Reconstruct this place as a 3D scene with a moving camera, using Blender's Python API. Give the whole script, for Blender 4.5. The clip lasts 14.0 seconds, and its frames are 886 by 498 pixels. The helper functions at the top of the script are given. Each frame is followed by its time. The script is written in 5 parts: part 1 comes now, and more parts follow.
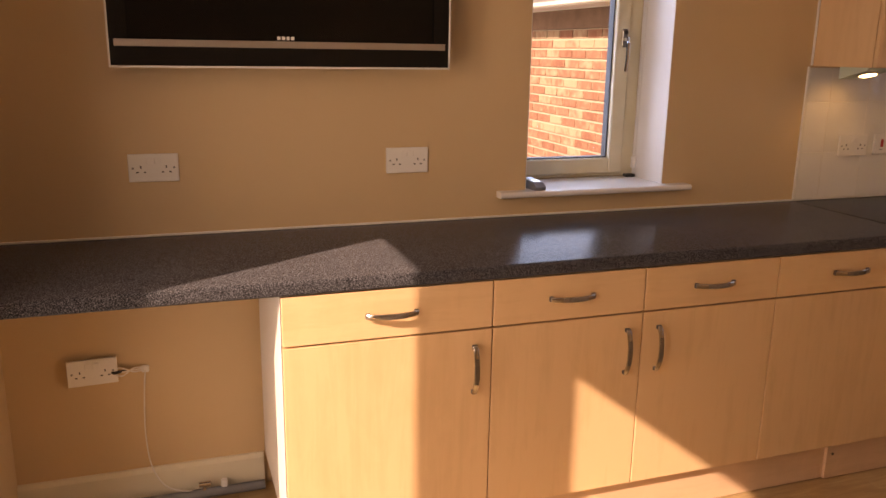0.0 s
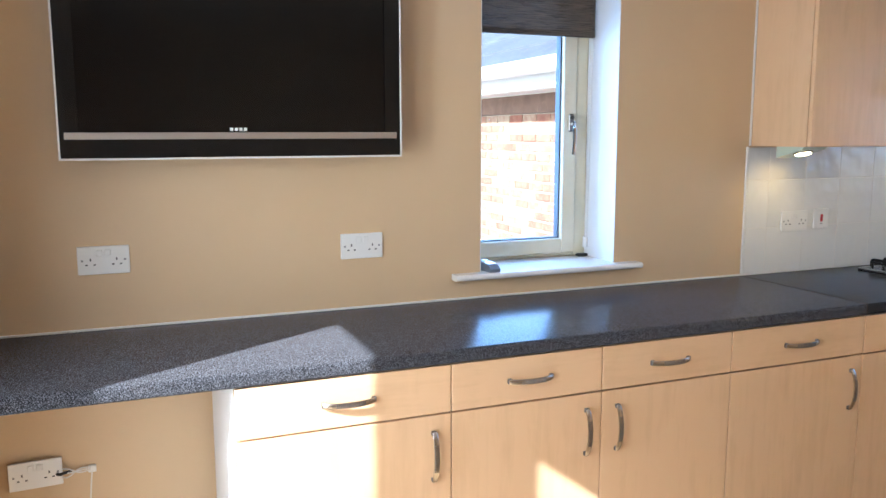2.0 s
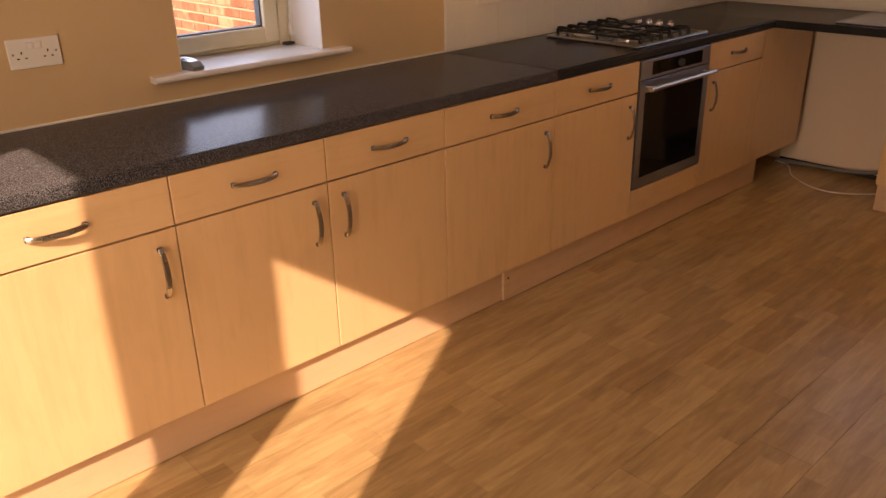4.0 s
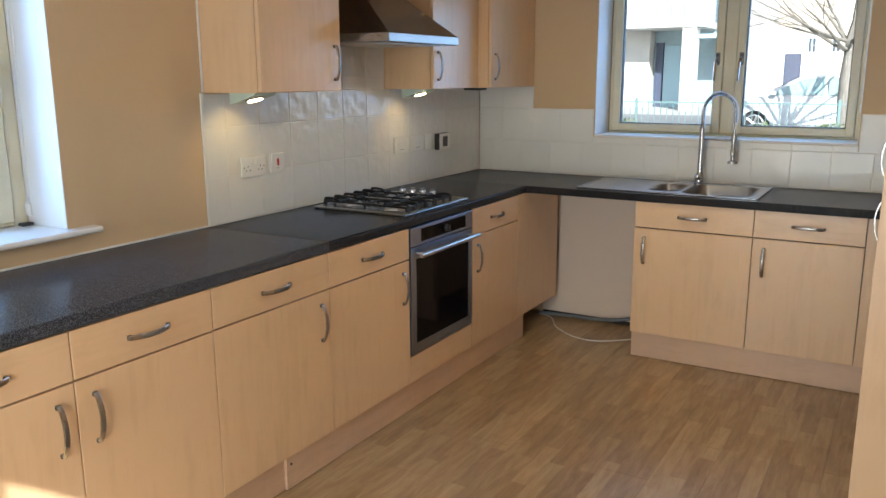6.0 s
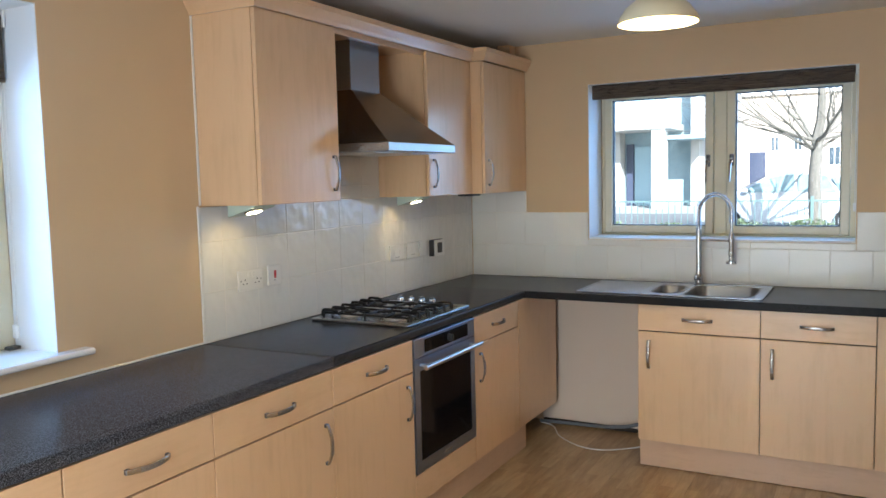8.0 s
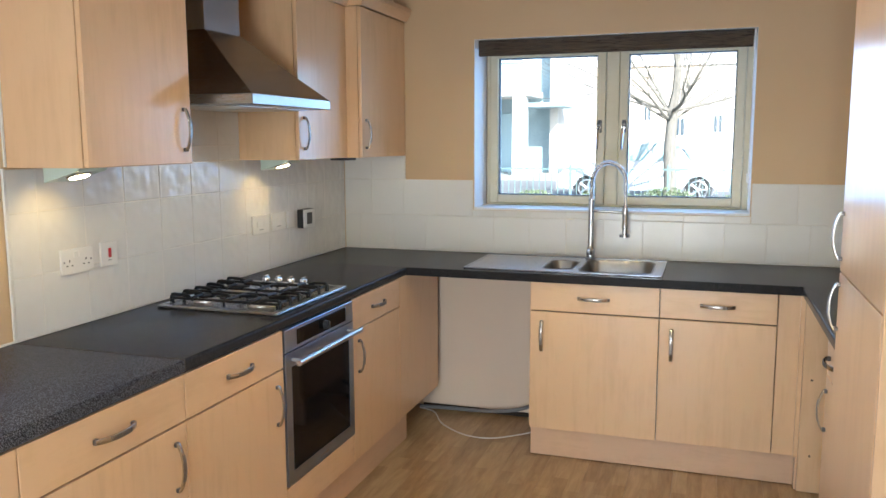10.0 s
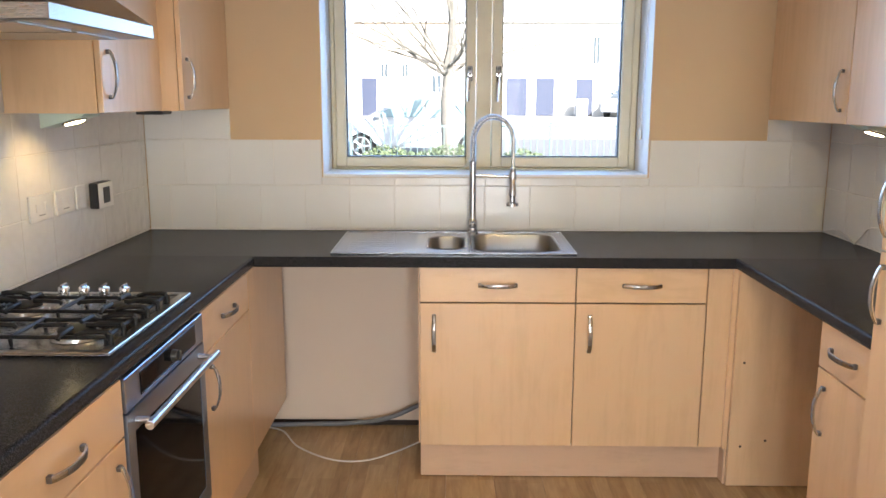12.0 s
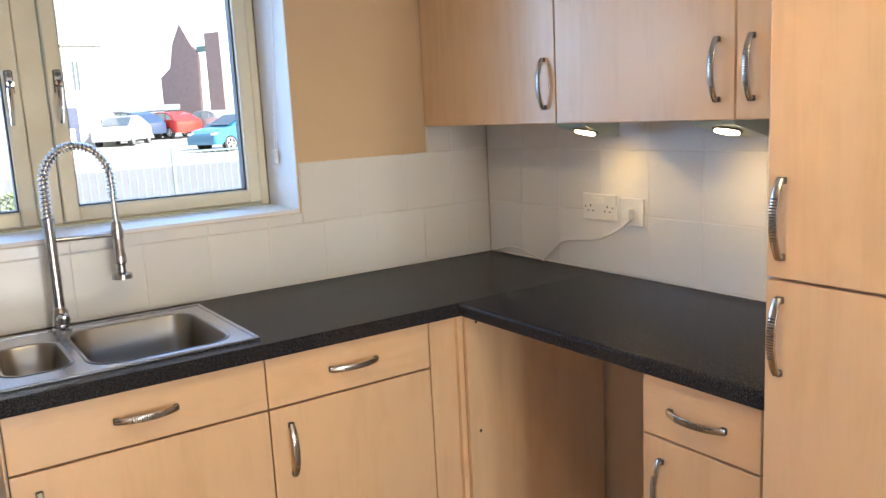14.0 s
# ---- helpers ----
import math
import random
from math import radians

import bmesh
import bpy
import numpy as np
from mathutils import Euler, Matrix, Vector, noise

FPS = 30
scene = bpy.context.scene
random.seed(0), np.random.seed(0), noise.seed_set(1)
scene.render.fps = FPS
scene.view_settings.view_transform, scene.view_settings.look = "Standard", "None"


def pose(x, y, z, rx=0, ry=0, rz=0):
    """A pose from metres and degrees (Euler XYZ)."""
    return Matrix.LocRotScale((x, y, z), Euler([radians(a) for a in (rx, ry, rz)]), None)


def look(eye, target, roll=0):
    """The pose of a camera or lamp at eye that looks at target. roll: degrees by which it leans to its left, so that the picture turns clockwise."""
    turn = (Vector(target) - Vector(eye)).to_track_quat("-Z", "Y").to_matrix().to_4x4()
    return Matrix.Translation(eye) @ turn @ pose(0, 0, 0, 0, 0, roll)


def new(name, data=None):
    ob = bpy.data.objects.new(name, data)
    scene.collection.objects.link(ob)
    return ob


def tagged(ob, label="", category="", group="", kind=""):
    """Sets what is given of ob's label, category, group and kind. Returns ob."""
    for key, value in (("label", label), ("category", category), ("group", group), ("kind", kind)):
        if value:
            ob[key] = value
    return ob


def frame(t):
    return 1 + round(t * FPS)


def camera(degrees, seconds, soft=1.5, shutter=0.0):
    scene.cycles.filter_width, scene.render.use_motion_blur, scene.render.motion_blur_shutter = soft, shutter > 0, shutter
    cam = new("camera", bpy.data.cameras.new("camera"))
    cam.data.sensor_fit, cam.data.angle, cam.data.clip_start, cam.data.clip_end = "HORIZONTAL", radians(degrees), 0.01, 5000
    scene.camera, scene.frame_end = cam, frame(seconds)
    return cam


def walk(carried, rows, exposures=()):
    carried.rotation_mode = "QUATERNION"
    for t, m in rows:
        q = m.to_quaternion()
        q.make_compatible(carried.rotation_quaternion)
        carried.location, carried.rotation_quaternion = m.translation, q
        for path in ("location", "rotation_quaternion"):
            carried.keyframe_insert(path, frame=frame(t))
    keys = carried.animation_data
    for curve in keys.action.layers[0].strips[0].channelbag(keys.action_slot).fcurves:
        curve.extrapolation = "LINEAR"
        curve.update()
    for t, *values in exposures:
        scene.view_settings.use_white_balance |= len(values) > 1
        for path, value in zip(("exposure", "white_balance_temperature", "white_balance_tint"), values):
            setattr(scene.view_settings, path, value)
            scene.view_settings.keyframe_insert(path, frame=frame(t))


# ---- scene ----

cam = camera(57.9, 14.0)
PATH = [
    (0, (2.614, 0.187, 1.497), (0.78, 0.82, 1.012), 0.9),
    (0.5, (2.622, 0.178, 1.526), (0.736, 0.813, 1.321), 1.2),
    (1, (2.625, 0.17, 1.53), (0.74, 0.838, 1.468), 1.3),
    (1.5, (2.626, 0.174, 1.528), (0.761, 0.886, 1.412), 0.9),
    (2, (2.62, 0.195, 1.506), (0.785, 0.937, 1.221), -0.1),
    (2.5, (2.614, 0.202, 1.484), (0.835, 0.999, 1.033), -1.4),
    (3, (2.597, 0.214, 1.478), (0.917, 1.118, 0.877), -2.5),
    (3.5, (2.569, 0.203, 1.493), (1.044, 1.274, 0.766), -2.5),
    (4, (2.572, 0.201, 1.51), (1.223, 1.444, 0.714), -1.3),
    (6.5, (2.418, 0.306, 1.525), (1.466, 2.042, 1.246), -0.3),
    (7, (2.36, 0.283, 1.547), (1.395, 2.026, 1.379), -1.1),
    (9.5, (2.263, 0.593, 1.521), (1.402, 2.382, 1.283), -0.1),
    (10, (2.032, 0.729, 1.53), (1.405, 2.609, 1.262), -0.2),
    (10.5, (1.829, 0.875, 1.517), (1.408, 2.806, 1.211), -0.5),
    (11, (1.693, 1.079, 1.507), (1.412, 3.029, 1.162), 0.1),
    (11.5, (1.552, 1.273, 1.499), (1.404, 3.235, 1.137), 0.6),
    (12, (1.373, 1.453, 1.497), (1.345, 3.418, 1.125), 0.1),
    (12.5, (1.234, 1.66, 1.498), (1.338, 3.619, 1.11), 0.2),
    (13, (1.185, 1.949, 1.506), (1.486, 3.894, 1.15), 0.6),
    (13.5, (1.144, 2.245, 1.467), (1.793, 4.107, 1.133), -1.1),
    (14, (1.138, 2.534, 1.462), (2.234, 4.171, 1.12), -2.9),
]
EXPOSURES = [(0, 0.54, 11500, 37), (0.5, 0.98, 10900, 34), (1.0, 1.49, 7200, 17), (1.3, 1.84, 6200, 9), (2.0, 1.74, 5600, 7), (3.0, 1.06, 8300, 24), (4.0, 0.62, 12400, 36), (6.5, 1.54, 5450, 1), (7.2, 1.51, 5600, 2), (9.5, 1.89, 5900, 5), (10.5, 1.92, 6050, 4), (11, 1.99, 6150, 5), (12.5, 2.09, 6500, 11), (14, 2.09, 6500, 9)]
walk(cam, [(t, look(eye, target, roll)) for t, eye, target, roll in PATH], EXPOSURES)

# ---- light ----
SUN_WAY = Vector((0.511, -0.859, 0.638)).normalized()
world = bpy.data.worlds.new("world")
scene.world = world
world.use_nodes = True
wn = world.node_tree.nodes
sky = wn.new("ShaderNodeTexSky")
sky.sky_type = "NISHITA"
sky.sun_disc = False
sky.sun_elevation = math.asin(SUN_WAY.z)
sky.sun_rotation = math.atan2(SUN_WAY.x, SUN_WAY.y)
wn["Background"].inputs["Strength"].default_value = 0.125
world.node_tree.links.new(sky.outputs[0], wn["Background"].inputs["Color"])

sun = new("sun", bpy.data.lights.new("sun", "SUN"))
sun.data.energy = 5.0
sun.data.angle = radians(0.6)
sun.data.color = (1.0, 0.985, 0.955)
sun.matrix_world = look(SUN_WAY * 20, (0, 0, 0))


def area_lamp(name, m, w, h, power, colour):
    ob = new(name, bpy.data.lights.new(name, "AREA"))
    ob.data.shape, ob.data.size, ob.data.size_y = "RECTANGLE", w, h
    ob.data.energy, ob.data.color = power, colour
    ob.matrix_world = m
    return ob


# sky light that comes in at the openings
area_lamp("sky_at_garden_doors", look((1.55, -0.62, 1.05), (1.55, 2, 0.9)), 1.2, 1.9, 25, (0.94, 0.97, 1.0))
area_lamp("sky_at_sink_window", look((1.5, 5.62, 1.72), (1.5, 2, 1.2)), 1.7, 1.1, 7.2, (0.27, 0.52, 1.0))
area_lamp("sky_at_small_window", look((-0.42, 1.68, 1.5), (2, 1.68, 1.2)), 0.6, 0.9, 8.0, (0.27, 0.53, 1.0))

# ---- materials ----
def material(name, colour, rough=0.5, metal=0.0, **more):
    m = bpy.data.materials.new(name)
    m.use_nodes = True
    p = m.node_tree.nodes["Principled BSDF"]
    p.inputs["Base Color"].default_value = (*colour, 1)
    p.inputs["Roughness"].default_value = rough
    p.inputs["Metallic"].default_value = metal
    for key, value in more.items():
        p.inputs[key.replace("_", " ")].default_value = value
    return m


def add(m, kind, **sets):
    n = m.node_tree.nodes.new(kind)
    for key, value in sets.items():
        if key in n.inputs:
            n.inputs[key].default_value = value
        else:
            n.inputs[key.replace("_", " ")].default_value = value
    return n


def join(m, a, b):
    m.node_tree.links.new(a, b)


def space(m, scale=(1, 1, 1), turn=(0, 0, 0), local=True):
    c = m.node_tree.nodes.new("ShaderNodeTexCoord")
    mp = m.node_tree.nodes.new("ShaderNodeMapping")
    mp.inputs["Scale"].default_value = scale
    mp.inputs["Rotation"].default_value = turn
    if local:
        join(m, c.outputs["Object"], mp.inputs["Vector"])
    else:
        g = m.node_tree.nodes.new("ShaderNodeNewGeometry")
        join(m, g.outputs["Position"], mp.inputs["Vector"])
    return mp.outputs["Vector"]


def ramp(m, fac, stops):
    r = m.node_tree.nodes.new("ShaderNodeValToRGB")
    e = r.color_ramp.elements
    while len(e) < len(stops):
        e.new(0.5)
    for el, (pos, col) in zip(e, stops):
        el.position, el.color = pos, (*col, 1)
    join(m, fac, r.inputs["Fac"])
    return r.outputs["Color"]


def bump(m, height, strength, distance):
    b = m.node_tree.nodes.new("ShaderNodeBump")
    b.inputs["Strength"].default_value = strength
    b.inputs["Distance"].default_value = distance
    join(m, height, b.inputs["Height"])
    join(m, b.outputs["Normal"], m.node_tree.nodes["Principled BSDF"].inputs["Normal"])
    return b


def shader(m):
    return m.node_tree.nodes["Principled BSDF"]


def mixed(m, colour_a, colour_b, scale, detail=4, rough=None, local=False, bumps=0.0, stretch=(1, 1, 1)):
    """Noise between two colours, and the same noise in relief and gloss."""
    n = add(m, "ShaderNodeTexNoise", Scale=scale, Detail=detail, Roughness=0.6)
    join(m, space(m, stretch, local=local), n.inputs["Vector"])
    join(m, ramp(m, n.outputs["Fac"], [(0.3, colour_a), (0.7, colour_b)]), shader(m).inputs["Base Color"])
    if rough:
        r = add(m, "ShaderNodeMapRange")
        r.inputs["To Min"].default_value, r.inputs["To Max"].default_value = rough
        join(m, n.outputs["Fac"], r.inputs["Value"])
        join(m, r.outputs["Result"], shader(m).inputs["Roughness"])
    if bumps:
        bump(m, n.outputs["Fac"], bumps, 0.002)
    return m


def painted(name, a, b):
    m = material(name, a, 0.6)
    mixed(m, a, b, 1.3, 5, (0.5, 0.62))
    n = add(m, "ShaderNodeTexNoise", Scale=140.0, Detail=3.0)
    join(m, space(m, local=False), n.inputs["Vector"])
    bump(m, n.outputs["Fac"], 0.12, 0.002)
    return m


WALL = painted("apricot_wall_paint", (0.63, 0.452, 0.272), (0.67, 0.487, 0.297))
REVEAL = painted("white_reveal_paint", (0.80, 0.80, 0.79), (0.84, 0.84, 0.83))
CEILING = painted("ceiling_paint", (0.78, 0.76, 0.72), (0.82, 0.80, 0.76))
BOARD = painted("pale_board", (0.74, 0.61, 0.50), (0.78, 0.65, 0.54))


def laminate(name, stretch, base=((0.69, 0.455, 0.260), (0.74, 0.498, 0.294))):
    """Birch-look laminate: long soft grain with a faint fleck."""
    m = material(name, base[0], 0.30, 0.0, Coat_Weight=0.48, Coat_Roughness=0.20)
    n = add(m, "ShaderNodeTexNoise", Scale=3.0, Detail=6.0, Roughness=0.62, Distortion=0.4)
    join(m, space(m, stretch, local=False), n.inputs["Vector"])
    big = add(m, "ShaderNodeTexNoise", Scale=2.3, Detail=2.0)
    join(m, space(m, local=False), big.inputs["Vector"])
    mid = m.node_tree.nodes.new("ShaderNodeMath")
    mid.operation = "MULTIPLY_ADD"
    join(m, big.outputs["Fac"], mid.inputs[0])
    mid.inputs[1].default_value = 0.5
    join(m, n.outputs["Fac"], mid.inputs[2])
    blot = add(m, "ShaderNodeTexNoise", Scale=13.0, Detail=3.0, Roughness=0.55, Distortion=0.8)
    join(m, space(m, (1, 1, 0.55), local=False), blot.inputs["Vector"])
    both = m.node_tree.nodes.new("ShaderNodeMath")
    both.operation = "MULTIPLY_ADD"
    both.inputs[1].default_value = 0.45
    join(m, blot.outputs["Fac"], both.inputs[0])
    join(m, mid.outputs[0], both.inputs[2])
    low, high = base
    darker = tuple(c * 0.93 for c in low)
    join(m, ramp(m, both.outputs[0], [(0.55, darker), (0.78, low), (1.0, high)]), shader(m).inputs["Base Color"])
    fine = add(m, "ShaderNodeTexNoise", Scale=60.0, Detail=2.0)
    join(m, space(m, stretch, local=False), fine.inputs["Vector"])
    bump(m, fine.outputs["Fac"], 0.06, 0.001)
    return m


BIRCH = laminate("birch_laminate", (9, 9, 0.8))
BIRCH_FLAT = laminate("birch_laminate_across", (2.0, 1.2, 9))
BIRCH_PLINTH = laminate("birch_plinth_laminate", (2.0, 1.2, 9), ((0.60, 0.40, 0.265), (0.65, 0.44, 0.295)))
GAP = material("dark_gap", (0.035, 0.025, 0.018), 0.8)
CARCASS = mixed(material("white_melamine", (0.78, 0.77, 0.75), 0.4), (0.76, 0.75, 0.73), (0.80, 0.79, 0.77), 3)


def worktop_material(name, low, mid, bright):
    """Dark laminate with fine pale grit printed in it."""
    m = material(name, (0.03, 0.03, 0.03), 0.2)
    n = add(m, "ShaderNodeTexNoise", Scale=330.0, Detail=2.0, Roughness=0.6)
    join(m, space(m, local=False), n.inputs["Vector"])
    v = add(m, "ShaderNodeTexVoronoi", Scale=420.0)
    join(m, space(m, local=False), v.inputs["Vector"])
    big = add(m, "ShaderNodeTexNoise", Scale=2.0, Detail=3.0)
    join(m, space(m, local=False), big.inputs["Vector"])
    s = m.node_tree.nodes.new("ShaderNodeMath")
    s.operation = "MULTIPLY"
    join(m, n.outputs["Fac"], s.inputs[0])
    join(m, v.outputs["Distance"], s.inputs[1])
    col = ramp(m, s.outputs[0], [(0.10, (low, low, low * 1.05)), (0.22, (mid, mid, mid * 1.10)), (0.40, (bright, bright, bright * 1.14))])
    join(m, col, shader(m).inputs["Base Color"])
    r = add(m, "ShaderNodeMapRange")
    r.inputs["To Min"].default_value, r.inputs["To Max"].default_value = 0.20, 0.24
    join(m, big.outputs["Fac"], r.inputs["Value"])
    join(m, r.outputs["Result"], shader(m).inputs["Roughness"])
    shader(m).inputs["Specular IOR Level"].default_value = 0.05
    shader(m).inputs["Diffuse Roughness"].default_value = 1.0
    bump(m, n.outputs["Fac"], 0.05, 0.0006)
    return m


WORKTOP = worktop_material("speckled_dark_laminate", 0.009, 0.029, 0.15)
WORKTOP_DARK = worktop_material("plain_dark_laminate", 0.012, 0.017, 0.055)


def tile_material(name, scale, wave, gloss):
    """Glazed tile with the slow waves of a hand-dipped face."""
    m = material(name, (0.80, 0.77, 0.71), gloss, Specular_IOR_Level=0.5)
    o = m.node_tree.nodes.new("ShaderNodeObjectInfo")
    join(m, ramp(m, o.outputs["Random"], [(0.0, (0.76, 0.75, 0.72)), (1.0, (0.80, 0.79, 0.76))]), shader(m).inputs["Base Color"])
    n = add(m, "ShaderNodeTexNoise", Scale=scale, Detail=1.0)
    join(m, space(m, local=False), n.inputs["Vector"])
    bump(m, n.outputs["Fac"], wave, 0.02)
    return m


TILE = tile_material("glazed_white_tile", 10.0, 0.17, 0.20)
TILE_WAVY = tile_material("glazed_wavy_tile", 15.0, 0.32, 0.10)
GROUT = mixed(material("grout", (0.76, 0.73, 0.67), 0.8), (0.76, 0.735, 0.68), (0.81, 0.785, 0.73), 12)
SEALANT = material("white_sealant", (0.82, 0.80, 0.76), 0.45)


def floor_material():
    """Oak-look boards, each with printed staves."""
    m = material("oak_look_board", (0.35, 0.2, 0.1), 0.34)
    vec = space(m, turn=(0, 0, radians(90)), local=False)
    o = m.node_tree.nodes.new("ShaderNodeObjectInfo")
    b = m.node_tree.nodes.new("ShaderNodeTexBrick")
    b.inputs["Color1"].default_value = (0.0, 0.0, 0.0, 1)
    b.inputs["Color2"].default_value = (1.0, 1.0, 1.0, 1)
    b.inputs["Mortar"].default_value = (0.4, 0.4, 0.4, 1)
    b.inputs["Scale"].default_value = 1.0
    b.inputs["Mortar Size"].default_value = 0.0
    b.inputs["Brick Width"].default_value = 0.34
    b.inputs["Row Height"].default_value = 0.064
    b.offset = 0.37
    join(m, vec, b.inputs["Vector"])
    grain = add(m, "ShaderNodeTexNoise", Scale=5.0, Detail=7.0, Roughness=0.65, Distortion=0.6)
    mp = m.node_tree.nodes.new("ShaderNodeMapping")
    mp.inputs["Scale"].default_value = (1.0, 7.0, 1.0)
    join(m, vec, mp.inputs["Vector"])
    join(m, mp.outputs["Vector"], grain.inputs["Vector"])
    s = m.node_tree.nodes.new("ShaderNodeMath")
    s.operation = "MULTIPLY_ADD"
    s.inputs[1].default_value = 0.28
    join(m, b.outputs["Color"], s.inputs[0])
    join(m, grain.outputs["Fac"], s.inputs[2])
    s2 = m.node_tree.nodes.new("ShaderNodeMath")
    s2.operation = "MULTIPLY_ADD"
    s2.inputs[1].default_value = 0.10
    join(m, o.outputs["Random"], s2.inputs[0])
    join(m, s.outputs[0], s2.inputs[2])
    col = ramp(m, s2.outputs[0], [(0.30, (0.235, 0.145, 0.070)), (0.62, (0.39, 0.255, 0.130)), (0.98, (0.55, 0.39, 0.21))])
    join(m, col, shader(m).inputs["Base Color"])
    bump(m, grain.outputs["Fac"], 0.08, 0.001)
    return m


FLOOR = floor_material()
CHROME = material("chrome", (0.78, 0.78, 0.78), 0.12, 1.0)
TAP_METAL = material("tap_chrome", (0.50, 0.50, 0.51), 0.17, 1.0)
NICKEL = material("satin_nickel", (0.56, 0.54, 0.51), 0.22, 1.0)


def brushed(name, colour, rough):
    m = material(name, colour, rough, 1.0)
    n = add(m, "ShaderNodeTexNoise", Scale=40.0, Detail=4.0)
    join(m, space(m, (1, 30, 30), local=False), n.inputs["Vector"])
    r = add(m, "ShaderNodeMapRange")
    r.inputs["To Min"].default_value, r.inputs["To Max"].default_value = rough * 0.75, rough * 1.3
    join(m, n.outputs["Fac"], r.inputs["Value"])
    join(m, r.outputs["Result"], shader(m).inputs["Roughness"])
    bump(m, n.outputs["Fac"], 0.04, 0.0005)
    return m


STEEL = brushed("brushed_steel", (0.58, 0.57, 0.55), 0.28)
# canopy: the hood's steel with its shaded look put into the colour
HOOD_SHADED = brushed("hood_shaded_steel", (0.24, 0.215, 0.19), 0.25)
HOB_STEEL = brushed("dark_hob_steel", (0.30, 0.30, 0.31), 0.25)
# blue in this base colour stands in for the window's sky reflection
OVEN_SKY_TINT = brushed("oven_sky_tinted_steel", (0.30, 0.36, 0.48), 0.32)
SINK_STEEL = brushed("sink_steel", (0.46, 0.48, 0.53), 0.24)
# the sink's steel again, darkened for the shade inside the bowls
BOWL_SHADED = brushed("bowl_shaded_steel", (0.30, 0.295, 0.29), 0.30)
IRON = mixed(material("black_enamel", (0.008, 0.008, 0.009), 0.5, Specular_IOR_Level=0.3), (0.006, 0.006, 0.007), (0.016, 0.016, 0.016), 60, 3, (0.35, 0.55))
BLACK_GLASS = material("black_oven_glass", (0.005, 0.005, 0.006), 0.06, Specular_IOR_Level=0.1)
# the same hood steel, lighter for the light on rim and chimney
HOOD_LIT = brushed("hood_lit_steel", (0.35, 0.36, 0.37), 0.28)
SCREEN = material("dark_screen", (0.006, 0.0055, 0.005), 0.16, Specular_IOR_Level=0.22)
TV_BLACK = material("black_gloss_plastic", (0.008, 0.008, 0.008), 0.22, Specular_IOR_Level=0.3)
TV_SILVER = material("silver_trim", (0.55, 0.53, 0.50), 0.3, 0.8)
PLASTIC = material("white_switch_plastic", (0.80, 0.79, 0.76), 0.3)
DARK = material("dark_plastic", (0.03, 0.03, 0.03), 0.4)
RED = material("red_plastic", (0.5, 0.03, 0.03), 0.4)
GREY_BAR = material("grey_marking", (0.25, 0.25, 0.25), 0.5)
WIN_FRAME = mixed(material("cream_window_paint", (0.73, 0.66, 0.48), 0.4), (0.69, 0.62, 0.44), (0.75, 0.68, 0.50), 8)
GASKET = material("window_gasket", (0.05, 0.05, 0.05), 0.6)
SILL = material("white_gloss_board", (0.82, 0.80, 0.78), 0.25)
CABLE_W = material("white_cable", (0.75, 0.72, 0.68), 0.4)
CABLE_G = material("grey_hose", (0.16, 0.17, 0.19), 0.5)
DARK_METAL = material("dark_lamp_ring", (0.16, 0.15, 0.14), 0.3, 0.8)
SKIRTING = material("cream_gloss_board", (0.76, 0.70, 0.56), 0.3)
CREAM = material("cream_lamp_enamel", (0.80, 0.72, 0.50), 0.3)


def blind_material():
    m = material("brown_woven_blind", (0.12, 0.08, 0.05), 0.8)
    n = add(m, "ShaderNodeTexNoise", Scale=50.0, Detail=5.0)
    join(m, space(m, (0.25, 0.25, 8), local=False), n.inputs["Vector"])
    join(m, ramp(m, n.outputs["Fac"], [(0.3, (0.045, 0.033, 0.025)), (0.7, (0.15, 0.11, 0.08))]), shader(m).inputs["Base Color"])
    shader(m).inputs["Alpha"].default_value = 0.80
    bump(m, n.outputs["Fac"], 0.4, 0.002)
    return m


BLIND = blind_material()


def glass_material():
    m = bpy.data.materials.new("window_glass")
    m.use_nodes = True
    nt = m.node_tree
    nt.nodes.clear()
    out = nt.nodes.new("ShaderNodeOutputMaterial")
    t = nt.nodes.new("ShaderNodeBsdfTransparent")
    g = nt.nodes.new("ShaderNodeBsdfGlossy")
    g.inputs["Roughness"].default_value = 0.0
    f = nt.nodes.new("ShaderNodeFresnel")
    f.inputs["IOR"].default_value = 1.16
    x = nt.nodes.new("ShaderNodeMixShader")
    nt.links.new(f.outputs[0], x.inputs[0])
    nt.links.new(t.outputs[0], x.inputs[1])
    nt.links.new(g.outputs[0], x.inputs[2])
    nt.links.new(x.outputs[0], out.inputs[0])
    return m


GLASS = glass_material()


def glowing(name, colour, strength):
    m = material(name, colour, 0.4)
    shader(m).inputs["Emission Color"].default_value = (*colour, 1)
    shader(m).inputs["Emission Strength"].default_value = strength
    return m


LAMP_LENS = glowing("lit_lamp_lens", (1.0, 0.78, 0.42), 9.0)
SHADE_IN = glowing("lit_shade_inside", (1.0, 0.80, 0.38), 0.42)
FROSTED = material("pale_green_glass", (0.55, 0.66, 0.58), 0.3)


